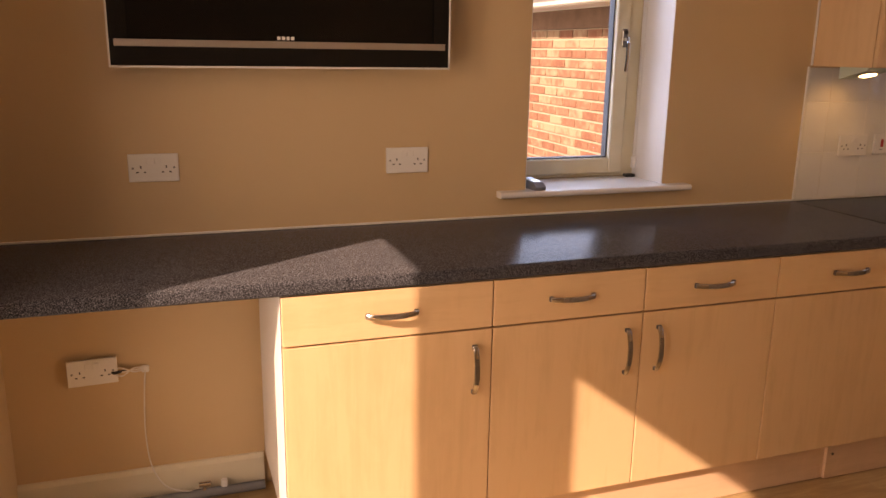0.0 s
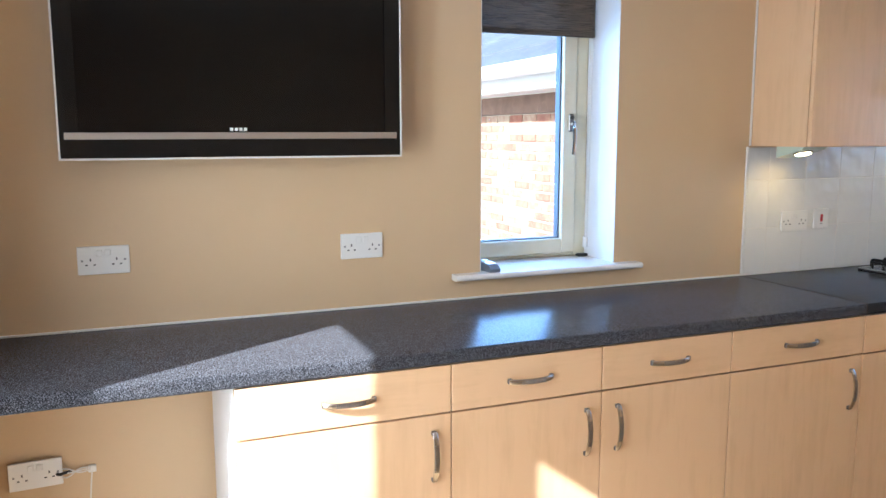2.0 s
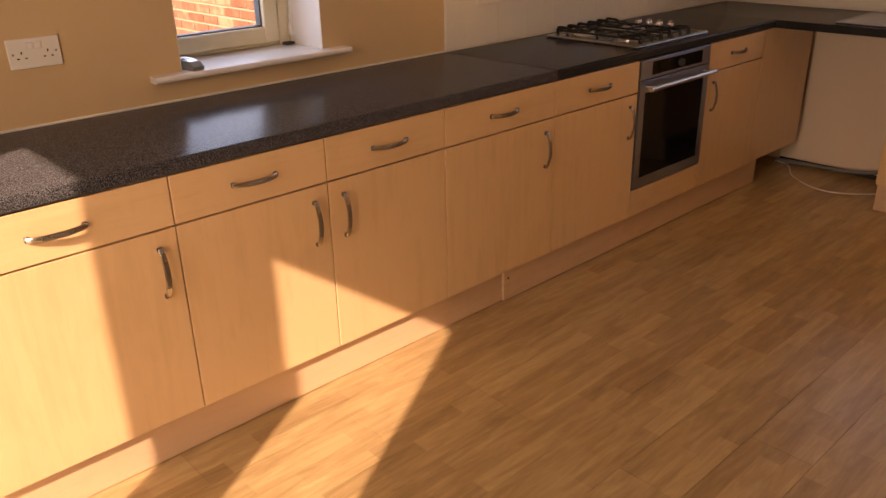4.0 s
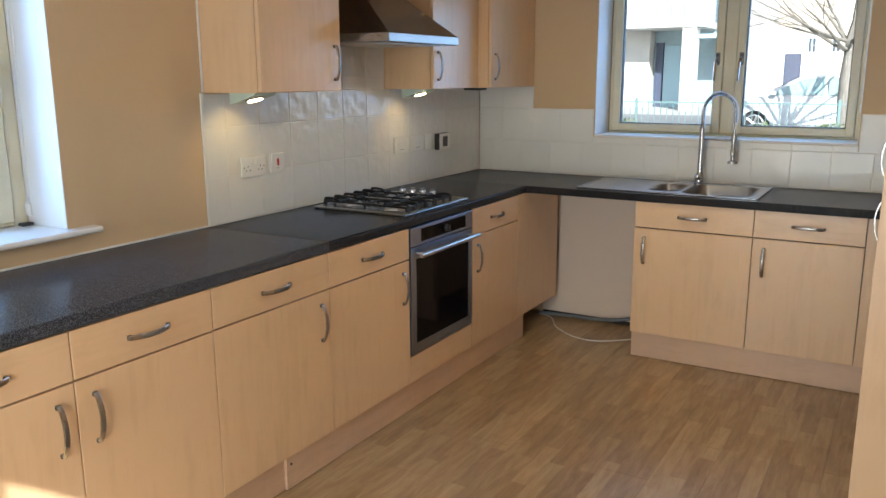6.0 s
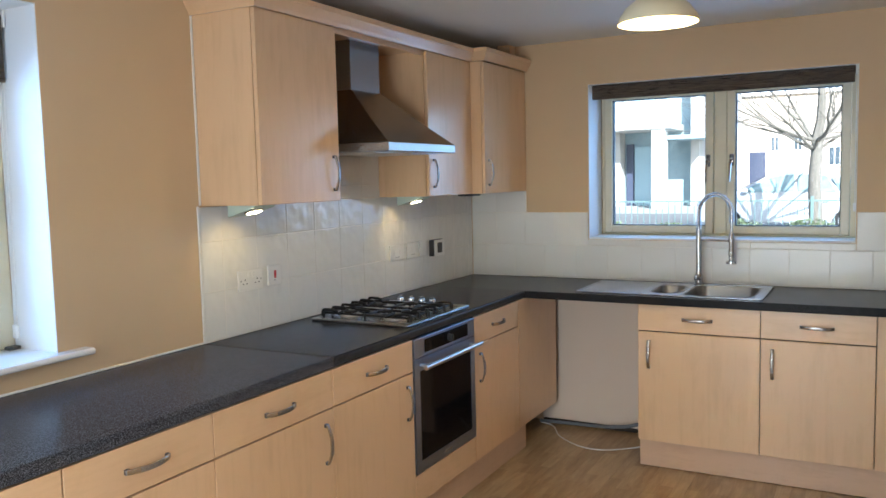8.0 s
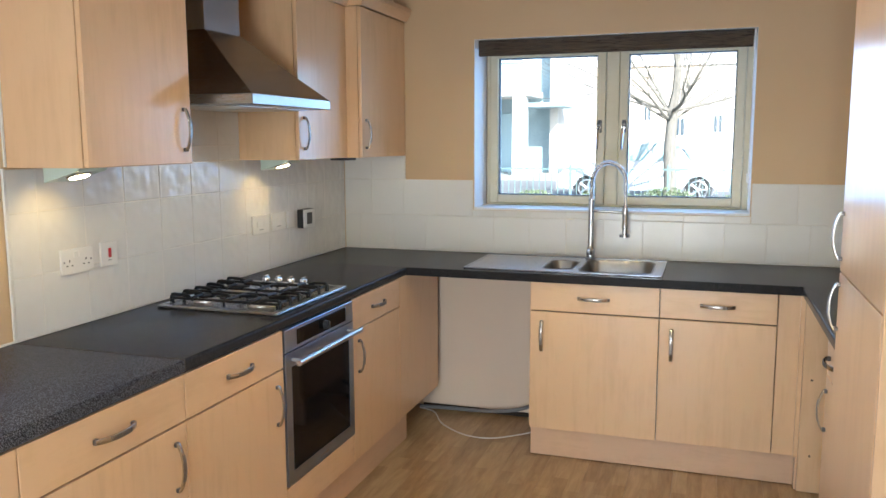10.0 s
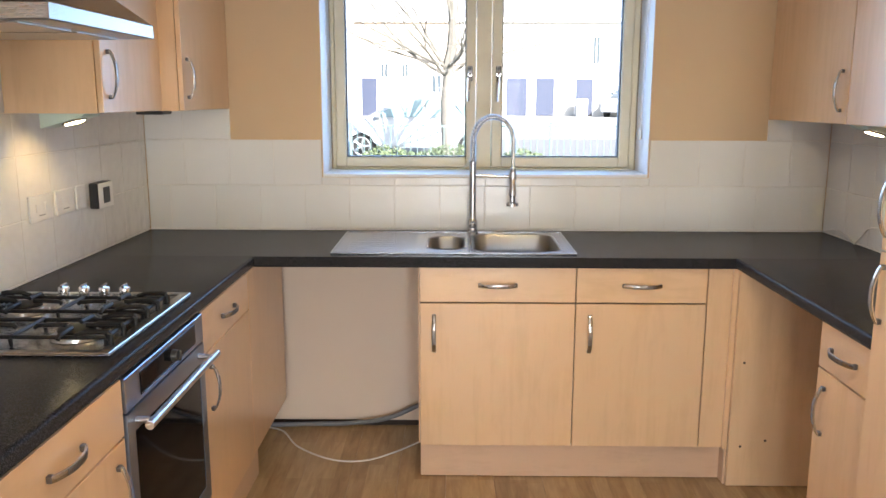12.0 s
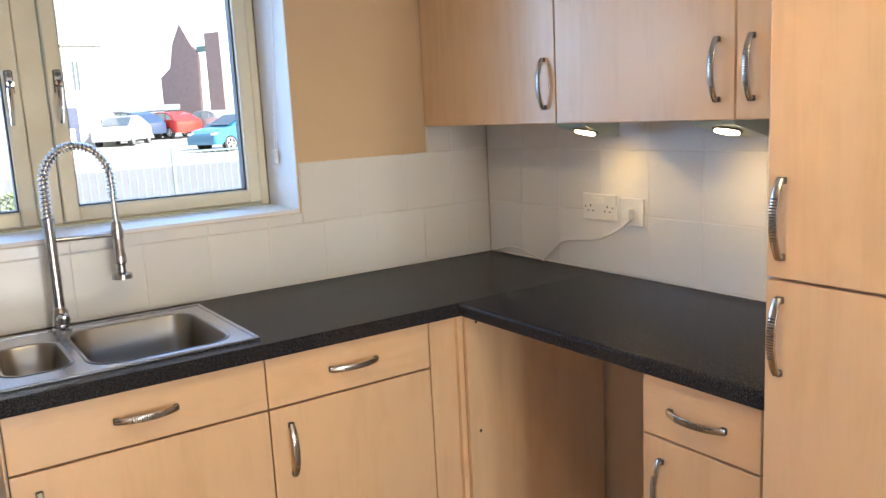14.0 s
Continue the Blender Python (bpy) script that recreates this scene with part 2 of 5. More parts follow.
# ---- mesh helpers ----
def box(bm, x0, x1, y0, y1, z0, z1, bevel=0.0, segments=1):
    x0, x1, y0, y1, z0, z1 = min(x0, x1), max(x0, x1), min(y0, y1), max(y0, y1), min(z0, z1), max(z0, z1)
    m = Matrix.Translation(((x0 + x1) / 2, (y0 + y1) / 2, (z0 + z1) / 2)) @ Matrix.Diagonal((x1 - x0, y1 - y0, z1 - z0, 1))
    made = bmesh.ops.create_cube(bm, size=1, matrix=m)
    if bevel:
        edges = {e for v in made["verts"] for e in v.link_edges}
        bmesh.ops.bevel(bm, geom=list(edges), offset=bevel, segments=segments, affect="EDGES", profile=0.5)


def cyl(bm, p0, p1, r0, r1=None, n=20, caps=True):
    p0, p1 = Vector(p0), Vector(p1)
    r1 = r0 if r1 is None else r1
    way = p1 - p0
    m = Matrix.Translation((p0 + p1) / 2) @ way.to_track_quat("Z", "Y").to_matrix().to_4x4()
    bmesh.ops.create_cone(bm, cap_ends=caps, segments=n, radius1=r0, radius2=r1, depth=way.length, matrix=m)


def tube(bm, points, r, n=8, closed_ends=True, flat=None):
    """A round tube (or a flat bar of half sizes flat) along points."""
    points = [Vector(p) for p in points]
    rings = []
    up = Vector((0, 0, 1))
    for i, p in enumerate(points):
        way = (points[min(i + 1, len(points) - 1)] - points[max(i - 1, 0)]).normalized()
        if abs(way.dot(up)) > 0.95 and flat is None:
            side = way.cross(Vector((0, 1, 0))).normalized()
        else:
            side = way.cross(up).normalized() if abs(way.dot(up)) < 0.999 else Vector((1, 0, 0))
        top = side.cross(way).normalized()
        radius = r[i] if isinstance(r, (list, tuple)) else r
        ring = []
        if flat:
            for a, b in ((-1, -1), (1, -1), (1, 1), (-1, 1)):
                ring.append(bm.verts.new(p + side * a * flat[0] + top * b * flat[1]))
        else:
            for k in range(n):
                a = 2 * math.pi * k / n
                ring.append(bm.verts.new(p + side * math.cos(a) * radius + top * math.sin(a) * radius))
        rings.append(ring)
    for ra, rb in zip(rings, rings[1:]):
        c = len(ra)
        for k in range(c):
            bm.faces.new((ra[k], ra[(k + 1) % c], rb[(k + 1) % c], rb[k]))
    if closed_ends:
        bm.faces.new(list(reversed(rings[0])))
        bm.faces.new(rings[-1])


def lathe(bm, profile, centre=(0, 0, 0), n=32):
    """Turns (radius, z) points round the vertical axis."""
    c = Vector(centre)
    rings = []
    for r, z in profile:
        rings.append([bm.verts.new(c + Vector((r * math.cos(2 * math.pi * k / n), r * math.sin(2 * math.pi * k / n), z))) for k in range(n)])
    for ra, rb in zip(rings, rings[1:]):
        for k in range(n):
            bm.faces.new((ra[k], ra[(k + 1) % n], rb[(k + 1) % n], rb[k]))


def extrude(bm, outline, a, b, axis="x"):
    """A prism: outline of (u, v) points carried from a to b along an axis."""
    def at(u, v, w):
        return {"x": (w, u, v), "y": (u, w, v), "z": (u, v, w)}[axis]
    ra = [bm.verts.new(at(u, v, a)) for u, v in outline]
    rb = [bm.verts.new(at(u, v, b)) for u, v in outline]
    c = len(outline)
    for k in range(c):
        bm.faces.new((ra[k], ra[(k + 1) % c], rb[(k + 1) % c], rb[k]))
    bm.faces.new(list(reversed(ra)))
    bm.faces.new(rb)


def mesh_of(name, bm, mat, smooth=False):
    bmesh.ops.recalc_face_normals(bm, faces=bm.faces)
    me = bpy.data.meshes.new(name)
    bm.to_mesh(me)
    bm.free()
    me.materials.append(mat)
    if smooth:
        me.shade_smooth()
        me.set_sharp_from_angle(angle=radians(38))
    return me


def part(name, bm, mat, parent=None, label="", smooth=False, at=None):
    ob = new(name, mesh_of(name, bm, mat, smooth))
    ob.parent = parent
    if at is not None:
        ob.matrix_basis = at
    if label:
        tagged(ob, label)
    return ob


def shared(name, me, parent, at=None, label=""):
    ob = new(name, me)
    ob.parent = parent
    if at is not None:
        ob.matrix_basis = at
    if label:
        tagged(ob, label)
    return ob


def boxed(name, dims, mat, parent=None, bevel=0.0, label="", at=None):
    bm = bmesh.new()
    box(bm, *dims, bevel=bevel)
    return part(name, bm, mat, parent, label, at=at)


def thing(name, label, category, m, group="", kind=""):
    ob = new(name)
    ob.empty_display_size = 0.1
    ob.matrix_basis = m
    return tagged(ob, label, category, group, kind)


def structure(name, label, category="structure"):
    return tagged(new(name), label, category, kind="structure")


# ---- the room ----
H = 2.34
XR = 3.017
YS = 5.0
YG = -0.34
XE = 4.3


def wall(name, label, pieces, mat=WALL):
    bm = bmesh.new()
    for p in pieces:
        box(bm, *p)
    ob = part(name, bm, mat)
    return tagged(ob, label, "wall", kind="structure")


T = 0.30
TN = 0.36
W1 = (1.40, 1.976, 1.005, 2.112)
W2 = (0.79, 2.225, 1.150, 2.072)
DG = (0.84, 2.27, 0.0, 2.06)
wall_west = wall("wall_west", "smooth apricot painted wall behind the long worktop", [
    (-T, 0, YG - T, W1[0], 0, H), (-T, 0, W1[1], YS + T, 0, H), (-T, 0, W1[0], W1[1], 0, W1[2]), (-T, 0, W1[0], W1[1], W1[3], H)])
wall_north = wall("wall_north", "apricot painted wall round the window above the sink", [
    (0, W2[0], YS, YS + TN, 0, H), (W2[1], XR + 0.2, YS, YS + TN, 0, H), (W2[0], W2[1], YS, YS + TN, 0, W2[2]), (W2[0], W2[1], YS, YS + TN, W2[3], H)])
wall_south = wall("wall_south", "plain apricot wall round the garden doors", [
    (0, DG[0], YG - T, YG, 0, H), (DG[1], XE, YG - T, YG, 0, H), (DG[0], DG[1], YG - T, YG, DG[3], H)])
wall_east_kitchen = wall("wall_east_kitchen", "apricot wall behind the tall cupboard", [(XR, XR + 0.2, 2.70, YS, 0, H), (XR + 0.2, XE, 2.70, 2.90, 0, H)])
wall_east = wall("wall_east", "plain apricot wall across the room", [
    (XE, XE + 0.2, YG - T, 2.90, 0, H)])
ceiling = boxed("ceiling", (-T, XE + 0.2, YG - T, YS + T, H, H + 0.2), CEILING)
tagged(ceiling, "plain off-white painted ceiling", "ceiling", kind="structure")
floor = boxed("floor", (-T, XE + 0.2, YG - T, YS + T, -0.2, -0.008), GROUT)
tagged(floor, "oak-look laminate floor laid in narrow boards", "floor", kind="structure")

# ---- handles, cabinets ----
HANDLE_HALF = 0.068


def handle_bow(u):
    """How far the bar stands out at u from 0 to 1 along it."""
    return 0.010 + 0.019 * min(1.0, math.sin(math.pi * u) ** 0.75 * 1.04)


def handle_mesh():
    """A flat bowed bar along x, standing out to -y, on the feet below."""
    bm = bmesh.new()
    n = 16
    prev = None
    for i in range(n + 1):
        u = i / n
        x = (u - 0.5) * 2 * (HANDLE_HALF + 0.004)
        y = -handle_bow(u)
        wide = 0.0070 + 0.0012 * math.sin(math.pi * u)
        thick = 0.0024
        slope = math.cos(math.pi * u) * 0.55
        ring = []
        for a, b in ((-1, -0.5), (-0.7, -1), (0.7, -1), (1, -0.5), (1, 1), (-1, 1)):
            ring.append(bm.verts.new((x + b * thick * slope, y + b * thick, a * wide)))
        if prev:
            for k in range(6):
                bm.faces.new((prev[k], prev[(k + 1) % 6], ring[(k + 1) % 6], ring[k]))
        else:
            bm.faces.new(ring)
        prev = ring
    bm.faces.new(prev)
    return mesh_of("handle", bm, NICKEL, True)


def ribs_mesh():
    """The row of small raised bars across the middle of the bow."""
    bm = bmesh.new()
    for i in range(15):
        u = 0.24 + 0.52 * i / 14
        x = (u - 0.5) * 2 * (HANDLE_HALF + 0.004)
        y = -handle_bow(u) - 0.0024
        box(bm, x - 0.0013, x + 0.0013, y - 0.0011, y + 0.0012, -0.0070, 0.0070, 0.0004)
    return mesh_of("ribs", bm, FOOT_METAL)


def foot_mesh():
    """The darker cast foot under one end of the bow."""
    bm = bmesh.new()
    box(bm, -0.0065, 0.0065, -0.0125, -0.0004, -0.0078, 0.0078, 0.0020)
    return mesh_of("handle_foot", bm, FOOT_METAL, True)


FOOT_METAL = material("dark_handle_metal", (0.17, 0.16, 0.155), 0.3, 0.9)
HANDLE = handle_mesh()
HANDLE_RIBS = ribs_mesh()
HANDLE_FOOT = foot_mesh()


def handle(parent, x, z, y=0.0, upright=False):
    """On a front in the plane y of its unit."""
    m = Matrix.Translation((x, y, z)) @ (pose(0, 0, 0, 0, 90, 0) if upright else Matrix())
    h = shared("handle", HANDLE, parent, m, "curved satin nickel bow handle")
    shared("handle_ribs", HANDLE_RIBS, parent, m, "dark ribs across the handle")
    for s in (-1, 1):
        shared("handle_foot", HANDLE_FOOT, parent, m @ Matrix.Translation((s * HANDLE_HALF, 0, 0)), "dark handle foot")
    return h


def front(name, parent, x0, x1, z0, z1, grain=None, y0=0.0, thick=0.018):
    bm = bmesh.new()
    box(bm, x0 + 0.0018, x1 - 0.0018, y0, y0 + thick, z0 + 0.0018, z1 - 0.0018, 0.0018, 2)
    return part(name, bm, grain or BIRCH, parent)


PLINTH_Z = 0.148
DRAW_Z = 0.728
TOP_Z = 0.868


def base_unit(m, w, hinge, label, depth=0.56, group="base units", side_mat=None, pale_joint=False):
    """hinge: the side on which the door turns, l or r, seen from the front."""
    u = thing("base_cabinet", label, "kitchen cabinet", m, group)
    t = 0.016
    mat = side_mat or CARCASS
    body = boxed("body", (0, t, 0.02, depth, PLINTH_Z, TOP_Z), mat, u)
    boxed("side_panel", (w - t, w, 0.02, depth, PLINTH_Z, TOP_Z), mat, body)
    boxed("base_panel", (t, w - t, 0.02, depth, PLINTH_Z, PLINTH_Z + t), mat, body)
    boxed("top_rail", (t, w - t, 0.02, 0.06, TOP_Z - t, TOP_Z), mat, body)
    boxed("back_panel", (t, w - t, depth - 0.008, depth, PLINTH_Z + t, TOP_Z), mat, body)
    if pale_joint:
        boxed("shadow_strip", (t, w - t, 0.0185, 0.0197, PLINTH_Z + t, TOP_Z - t), GAP, u)
    else:
        boxed("shadow_strip", (0.0006, w - 0.0006, 0.0185, 0.0197, PLINTH_Z + 0.004, TOP_Z - 0.004), GAP, u)
    d = front("drawer_front", u, 0, w, DRAW_Z + 0.001, TOP_Z, BIRCH_FLAT)
    handle(d, w / 2, (DRAW_Z + TOP_Z) / 2)
    d = front("door", u, 0, w, PLINTH_Z, DRAW_Z - 0.001)
    x = w - 0.055 if hinge == "l" else 0.055
    handle(d, x, DRAW_Z - 0.120, upright=True)
    return u


def wall_unit(m, w, z0, z1, depth, hinge, label, group="wall units", fill=0.0):
    u = thing("wall_cabinet", label, "kitchen cabinet", m, group)
    bm = bmesh.new()
    box(bm, 0, w, 0.02, depth, z0, z1)
    part("body", bm, BIRCH, u)
    d = front("door", u, fill, w, z0, z1)
    x = w - 0.045 if hinge == "l" else fill + 0.045
    handle(d, x, z0 + 0.117, upright=True)
    return u


FX = 0.617


def west(y):
    return pose(FX, y, 0, 0, 0, 90)


base_unit(west(0.435), 0.595, "l", "birch base cabinet in full sun beside a bare gap", group="base units of the long run")
base_unit(west(1.030), 0.497, "l", "birch base cabinet with one drawer and one door, patch of sun", group="base units of the long run")
base_unit(west(1.527), 0.496, "r", "birch base cabinet with one drawer under the small window", group="base units of the long run")
base_unit(west(2.023), 0.590, "l", "wide birch base cabinet with one drawer before the worktop joint", pale_joint=True, group="base units of the long run")
base_unit(west(2.613), 0.562, "l", "wide birch base cabinet beside the built-in oven", pale_joint=True, group="base units of the long run")
base_unit(west(3.757), 0.543, "r", "birch base cabinet between the oven and the corner", group="base units of the long run")
base_unit(pose(1.242, 4.413, 0), 0.594, "r", "birch cabinet under the steel sink", group="base units under the window")
base_unit(pose(1.836, 4.413, 0), 0.496, "r", "narrower birch cabinet beside the sink cabinet, with one door", group="base units under the window")
base_unit(pose(2.44, 3.71, 0, 0, 0, -90), 0.30, "r", "narrow birch base cabinet beside the tall cupboard", depth=0.55, group="base units by the tall cupboard")


def panel_thing(name, label, dims, mat, bevel=0.001, category="panel"):
    bm = bmesh.new()
    box(bm, *dims, bevel=bevel)
    ob = part(name, bm, mat)
    return tagged(ob, label, category)


panel_thing("corner_panel", "blank birch corner panel beside the dishwasher gap", (FX - 0.018, FX, 4.302, 4.875, 0.158, TOP_Z), BIRCH)
panel_thing("filler_post", "birch corner filler between sink cabinet and washing machine gap", (2.334, 2.4375, 4.413, 4.431, 0.150, TOP_Z), BIRCH)
panel_thing("filler_return", "narrow birch return strip beside the corner filler", (2.4215, 2.4396, 4.3965, 4.4125, 0.150, TOP_Z), BIRCH)
side_p = thing("end_panel", "birch end panel with screw holes inside the washing machine gap", "panel", Matrix())
boxed("panel", (2.440, 2.995, 4.380, 4.396, 0.004, TOP_Z), BIRCH, side_p, 0.001)
for x, z in ((2.477, 0.845), (2.478, 0.507), (2.485, 0.168), (2.58, 0.193)):
    bm = bmesh.new()
    cyl(bm, (x, 4.3795, z), (x, 4.384, z), 0.005, n=10)
    part("screw_hole", bm, GAP, side_p)
panel_thing("gap_lining", "pale side of the narrow cabinet in the washing machine gap", (2.46, 2.985, 3.712, 3.716, 0.15, TOP_Z), CARCASS, 0)
panel_thing("gap_back_board", "pale board at the back of the dishwasher gap", (0.50, 1.234, 4.95, 4.962, 0.028, TOP_Z), BOARD)
panel_thing("gap_shadow_board", "dark strip under the pale board in the gap", (0.50, 1.234, 4.955, 4.96, 0.001, 0.027), GAP, 0)
panel_thing("gap_side_board", "birch side of the sink cabinet in the dishwasher gap", (1.236, 1.2410, 4.4335, 4.945, 0.15, TOP_Z), BIRCH, 0)


def plinth(dims, label="birch plinth board along the floor"):
    return panel_thing("plinth", label, dims, BIRCH_PLINTH, 0.001, "plinth")


plinth((0.563, 0.578, 0.445, 2.36, 0.004, PLINTH_Z - 0.004), "birch plinth board with sun on it, under the long run")
plinth((0.574, 0.589, 2.3605, 4.45, 0.004, PLINTH_Z - 0.004), "birch plinth board with a dark screw, under the oven")
plinth((1.242, 2.4295, 4.448, 4.463, 0.004, PLINTH_Z - 0.004), "pale birch plinth under the sink cabinets")
panel_thing("plinth_return", "short birch strip below the corner filler", (2.430, 2.4396, 4.3965, 4.4630, 0.004, 0.149), BIRCH_PLINTH)
plinth((2.48, 2.495, 3.405, 3.71, 0.004, PLINTH_Z - 0.004), "birch plinth under the narrow cabinet")
bm = bmesh.new()
cyl(bm, (0.5892, 2.385, 0.10), (0.5915, 2.385, 0.10), 0.005, n=10)
tagged(part("plinth_screw", bm, GAP), "dark screw head in the plinth", "screw")

# wall cabinets on the west wall
ZC = 1.447
ZT = 2.178
wall_unit(pose(0.31, 2.628, 0, 0, 0, 90), 0.500, ZC + 0.006, ZT, 0.308, "l", "birch wall cabinet at the end of the row, lamp beneath", "wall units beside the hood")
wall_unit(pose(0.31, 3.900, 0, 0, 0, 90), 0.480, ZC, ZT, 0.308, "r", "birch wall cabinet beside the hood, door shining", "wall units beside the hood")
wall_unit(pose(0.388, 4.400, 0, 0, 0, 90), 0.595, ZC, ZT, 0.386, "r", "deeper birch wall cabinet in the corner", "wall units beside the hood")
panel_thing("cabinet_filler", "narrow birch filler beside the deeper corner cabinet", (0.004, 0.308, 4.382, 4.398, ZC, ZT), BIRCH)


def cornice(name, label, path, z=ZT):
    """A moulding that follows (x, y) corners, splayed outward to the right of the path's way."""
    bm = bmesh.new()
    outline = [(0.0, 0.0), (0.012, 0.0), (0.018, 0.012), (0.036, 0.040), (0.040, 0.044), (0.040, 0.066), (0.0, 0.066)]
    pts = [Vector(p).to_3d() for p in path]
    rings = []
    for i, p in enumerate(pts):
        a = (pts[i] - pts[i - 1]).normalized() if i else (pts[1] - pts[0]).normalized()
        b = (pts[i + 1] - pts[i]).normalized() if i < len(pts) - 1 else a
        na, nb = Vector((a.y, -a.x, 0)), Vector((b.y, -b.x, 0))
        out = (na + nb) / (1 + na.dot(nb))
        rings.append([bm.verts.new(p + out * u + Vector((0, 0, z + v))) for u, v in outline])
    for ra, rb in zip(rings, rings[1:]):
        for k in range(len(outline)):
            j = (k + 1) % len(outline)
            bm.faces.new((ra[k], ra[j], rb[j], rb[k]))
    bm.faces.new(rings[0])
    bm.faces.new(list(reversed(rings[-1])))
    ob = part(name, bm, BIRCH_FLAT)
    return tagged(ob, label, "cornice")


cornice("cornice", "birch cornice moulding along the top of the wall cabinets", [(0.002, 2.628), (0.312, 2.628), (0.312, 4.395)])
cornice("cornice", "birch cornice moulding on the deeper corner cabinet", [(0.30, 4.397), (0.390, 4.397), (0.390, 4.994)], ZT + 0.003)
panel_thing("bridging_rail", "birch rail bridging the hood between two cabinets", (0.27, 0.292, 3.130, 3.898, 2.158, ZT), BIRCH_FLAT)
panel_thing("hood_shelf", "birch top board above the hood", (0.004, 0.29, 3.130, 3.898, ZT + 0.0, ZT + 0.016), BIRCH_FLAT)

# wall cabinets and the tall cupboard on the east wall
ZR = 1.405
wall_unit(pose(2.735, 4.996, 0, 0, 0, -90), 0.700, ZR, ZT, 0.28, "l", "birch wall cabinet in the corner by the window", "wall units by the tall cupboard")
wall_unit(pose(2.735, 4.294, 0, 0, 0, -90), 0.600, ZR, ZT, 0.28, "l", "pale lit birch wall cabinet with two lamps beneath", "wall units by the tall cupboard")
wall_unit(pose(2.735, 3.692, 0, 0, 0, -90), 0.292, ZR, ZT, 0.28, "r", "narrow birch wall cabinet against the tall cupboard", "wall units by the tall cupboard")
cornice("cornice", "birch cornice over the cabinets by the tall cupboard", [(2.733, 4.996), (2.733, 3.40)])

TALL_Y0, TALL_Y1 = 2.72, 3.392
tall = thing("tall_cupboard", "tall birch larder cupboard with two doors, glossy in the light", "kitchen cabinet", pose(2.4155, TALL_Y1, 0, 0, 0, -90))
tw = TALL_Y1 - TALL_Y0
boxed("body", (0, tw - 0.02, 0.02, 0.61, PLINTH_Z, ZT), BIRCH, tall)
boxed("side_panel", (tw - 0.018, tw, 0.0, 0.61, 0.004, ZT), BIRCH, tall, 0.001)
SPLIT = 1.132
d = front("door", tall, 0, tw - 0.02, PLINTH_Z, SPLIT - 0.001)
handle(d, 0.032, 1.028, upright=True)
d = front("door", tall, 0, tw - 0.02, SPLIT + 0.001, ZT)
handle(d, 0.032, 1.243, upright=True)
boxed("base_board", (0.0, tw - 0.02, 0.04, 0.055, 0.004, PLINTH_Z - 0.002), BIRCH_FLAT, tall)
cornice("cornice", "birch cornice on the tall cupboard", [(3.0, TALL_Y1 + 0.001), (2.4135, TALL_Y1 + 0.001), (2.4135, TALL_Y0 - 0.001), (3.0, TALL_Y0 - 0.001)])

# ---- worktops ----
def worktop(name, label, outline_pts, rounded, mat=WORKTOP):
    """A 40 mm slab; rounded edges are those (by number) on the room side."""
    bm = bmesh.new()
    vs = [bm.verts.new((x, y, 0.87)) for x, y in outline_pts]
    f = bm.faces.new(vs)
    r = bmesh.ops.extrude_face_region(bm, geom=[f])
    top = [v for v in r["geom"] if isinstance(v, bmesh.types.BMVert)]
    bmesh.ops.translate(bm, verts=top, vec=(0, 0, 0.04))
    edges = []
    n = len(outline_pts)
    for i in rounded:
        a, b = Vector(outline_pts[i]), Vector(outline_pts[(i + 1) % n])
        for e in bm.edges:
            p, q = e.verts[0].co, e.verts[1].co
            if abs(p.z - q.z) < 1e-6:
                k = sorted(((p.xy - a).length, (p.xy - b).length))[0] + sorted(((q.xy - a).length, (q.xy - b).length))[0]
                if k < 1e-5 and (p.xy - q.xy).length > 1e-3:
                    edges.append(e)
    bmesh.ops.bevel(bm, geom=edges, offset=0.011, segments=4, affect="EDGES", profile=0.5)
    w = thing(name, label, "worktop", Matrix())
    part("slab", bm, mat, w, smooth=True)
    return w


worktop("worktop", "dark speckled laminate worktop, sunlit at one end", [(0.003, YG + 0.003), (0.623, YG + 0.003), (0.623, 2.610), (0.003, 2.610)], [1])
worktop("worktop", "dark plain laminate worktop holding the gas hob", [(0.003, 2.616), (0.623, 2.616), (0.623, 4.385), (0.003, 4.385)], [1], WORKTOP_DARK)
back_top = thing("worktop", "dark plain laminate worktop under the window, sink let in", "worktop", Matrix())

bm = bmesh.new()
# bowls: main and half; the slab is cut round them
box(bm, 0.003, 1.265, 4.387, 4.997, 0.87, 0.91)
box(bm, 1.790, 3.014, 4.387, 4.997, 0.87, 0.91)
box(bm, 1.265, 1.790, 4.387, 4.472, 0.87, 0.91)
box(bm, 1.265, 1.790, 4.872, 4.997, 0.87, 0.91)
bmesh.ops.remove_doubles(bm, verts=bm.verts, dist=1e-5)
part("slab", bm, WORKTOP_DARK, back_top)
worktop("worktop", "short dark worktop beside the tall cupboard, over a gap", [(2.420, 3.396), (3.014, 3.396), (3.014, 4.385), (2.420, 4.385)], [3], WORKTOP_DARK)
for dims in ((0.0005, 0.006, YG + 0.01, 4.99, 0.9105, 0.918), (0.008, 3.01, 4.994, 4.9995, 0.9105, 0.918), (3.011, 3.0165, 3.40, 4.99, 0.9105, 0.918)):
    panel_thing("sealant_bead", "white sealant bead along the back of the worktop", dims, SEALANT, 0.0015, "sealant")
panel_thing("worktop_joint", "dark metal joint strip across the worktop", (0.006, 0.622, 2.6105, 2.6155, 0.872, 0.9112), GAP, 0, "joint strip")

# ---- sink and tap ----
sink = thing("kitchen_sink", "stainless steel sink with drainer, half bowl and main bowl", "sink", pose(0, 0, 0.911))


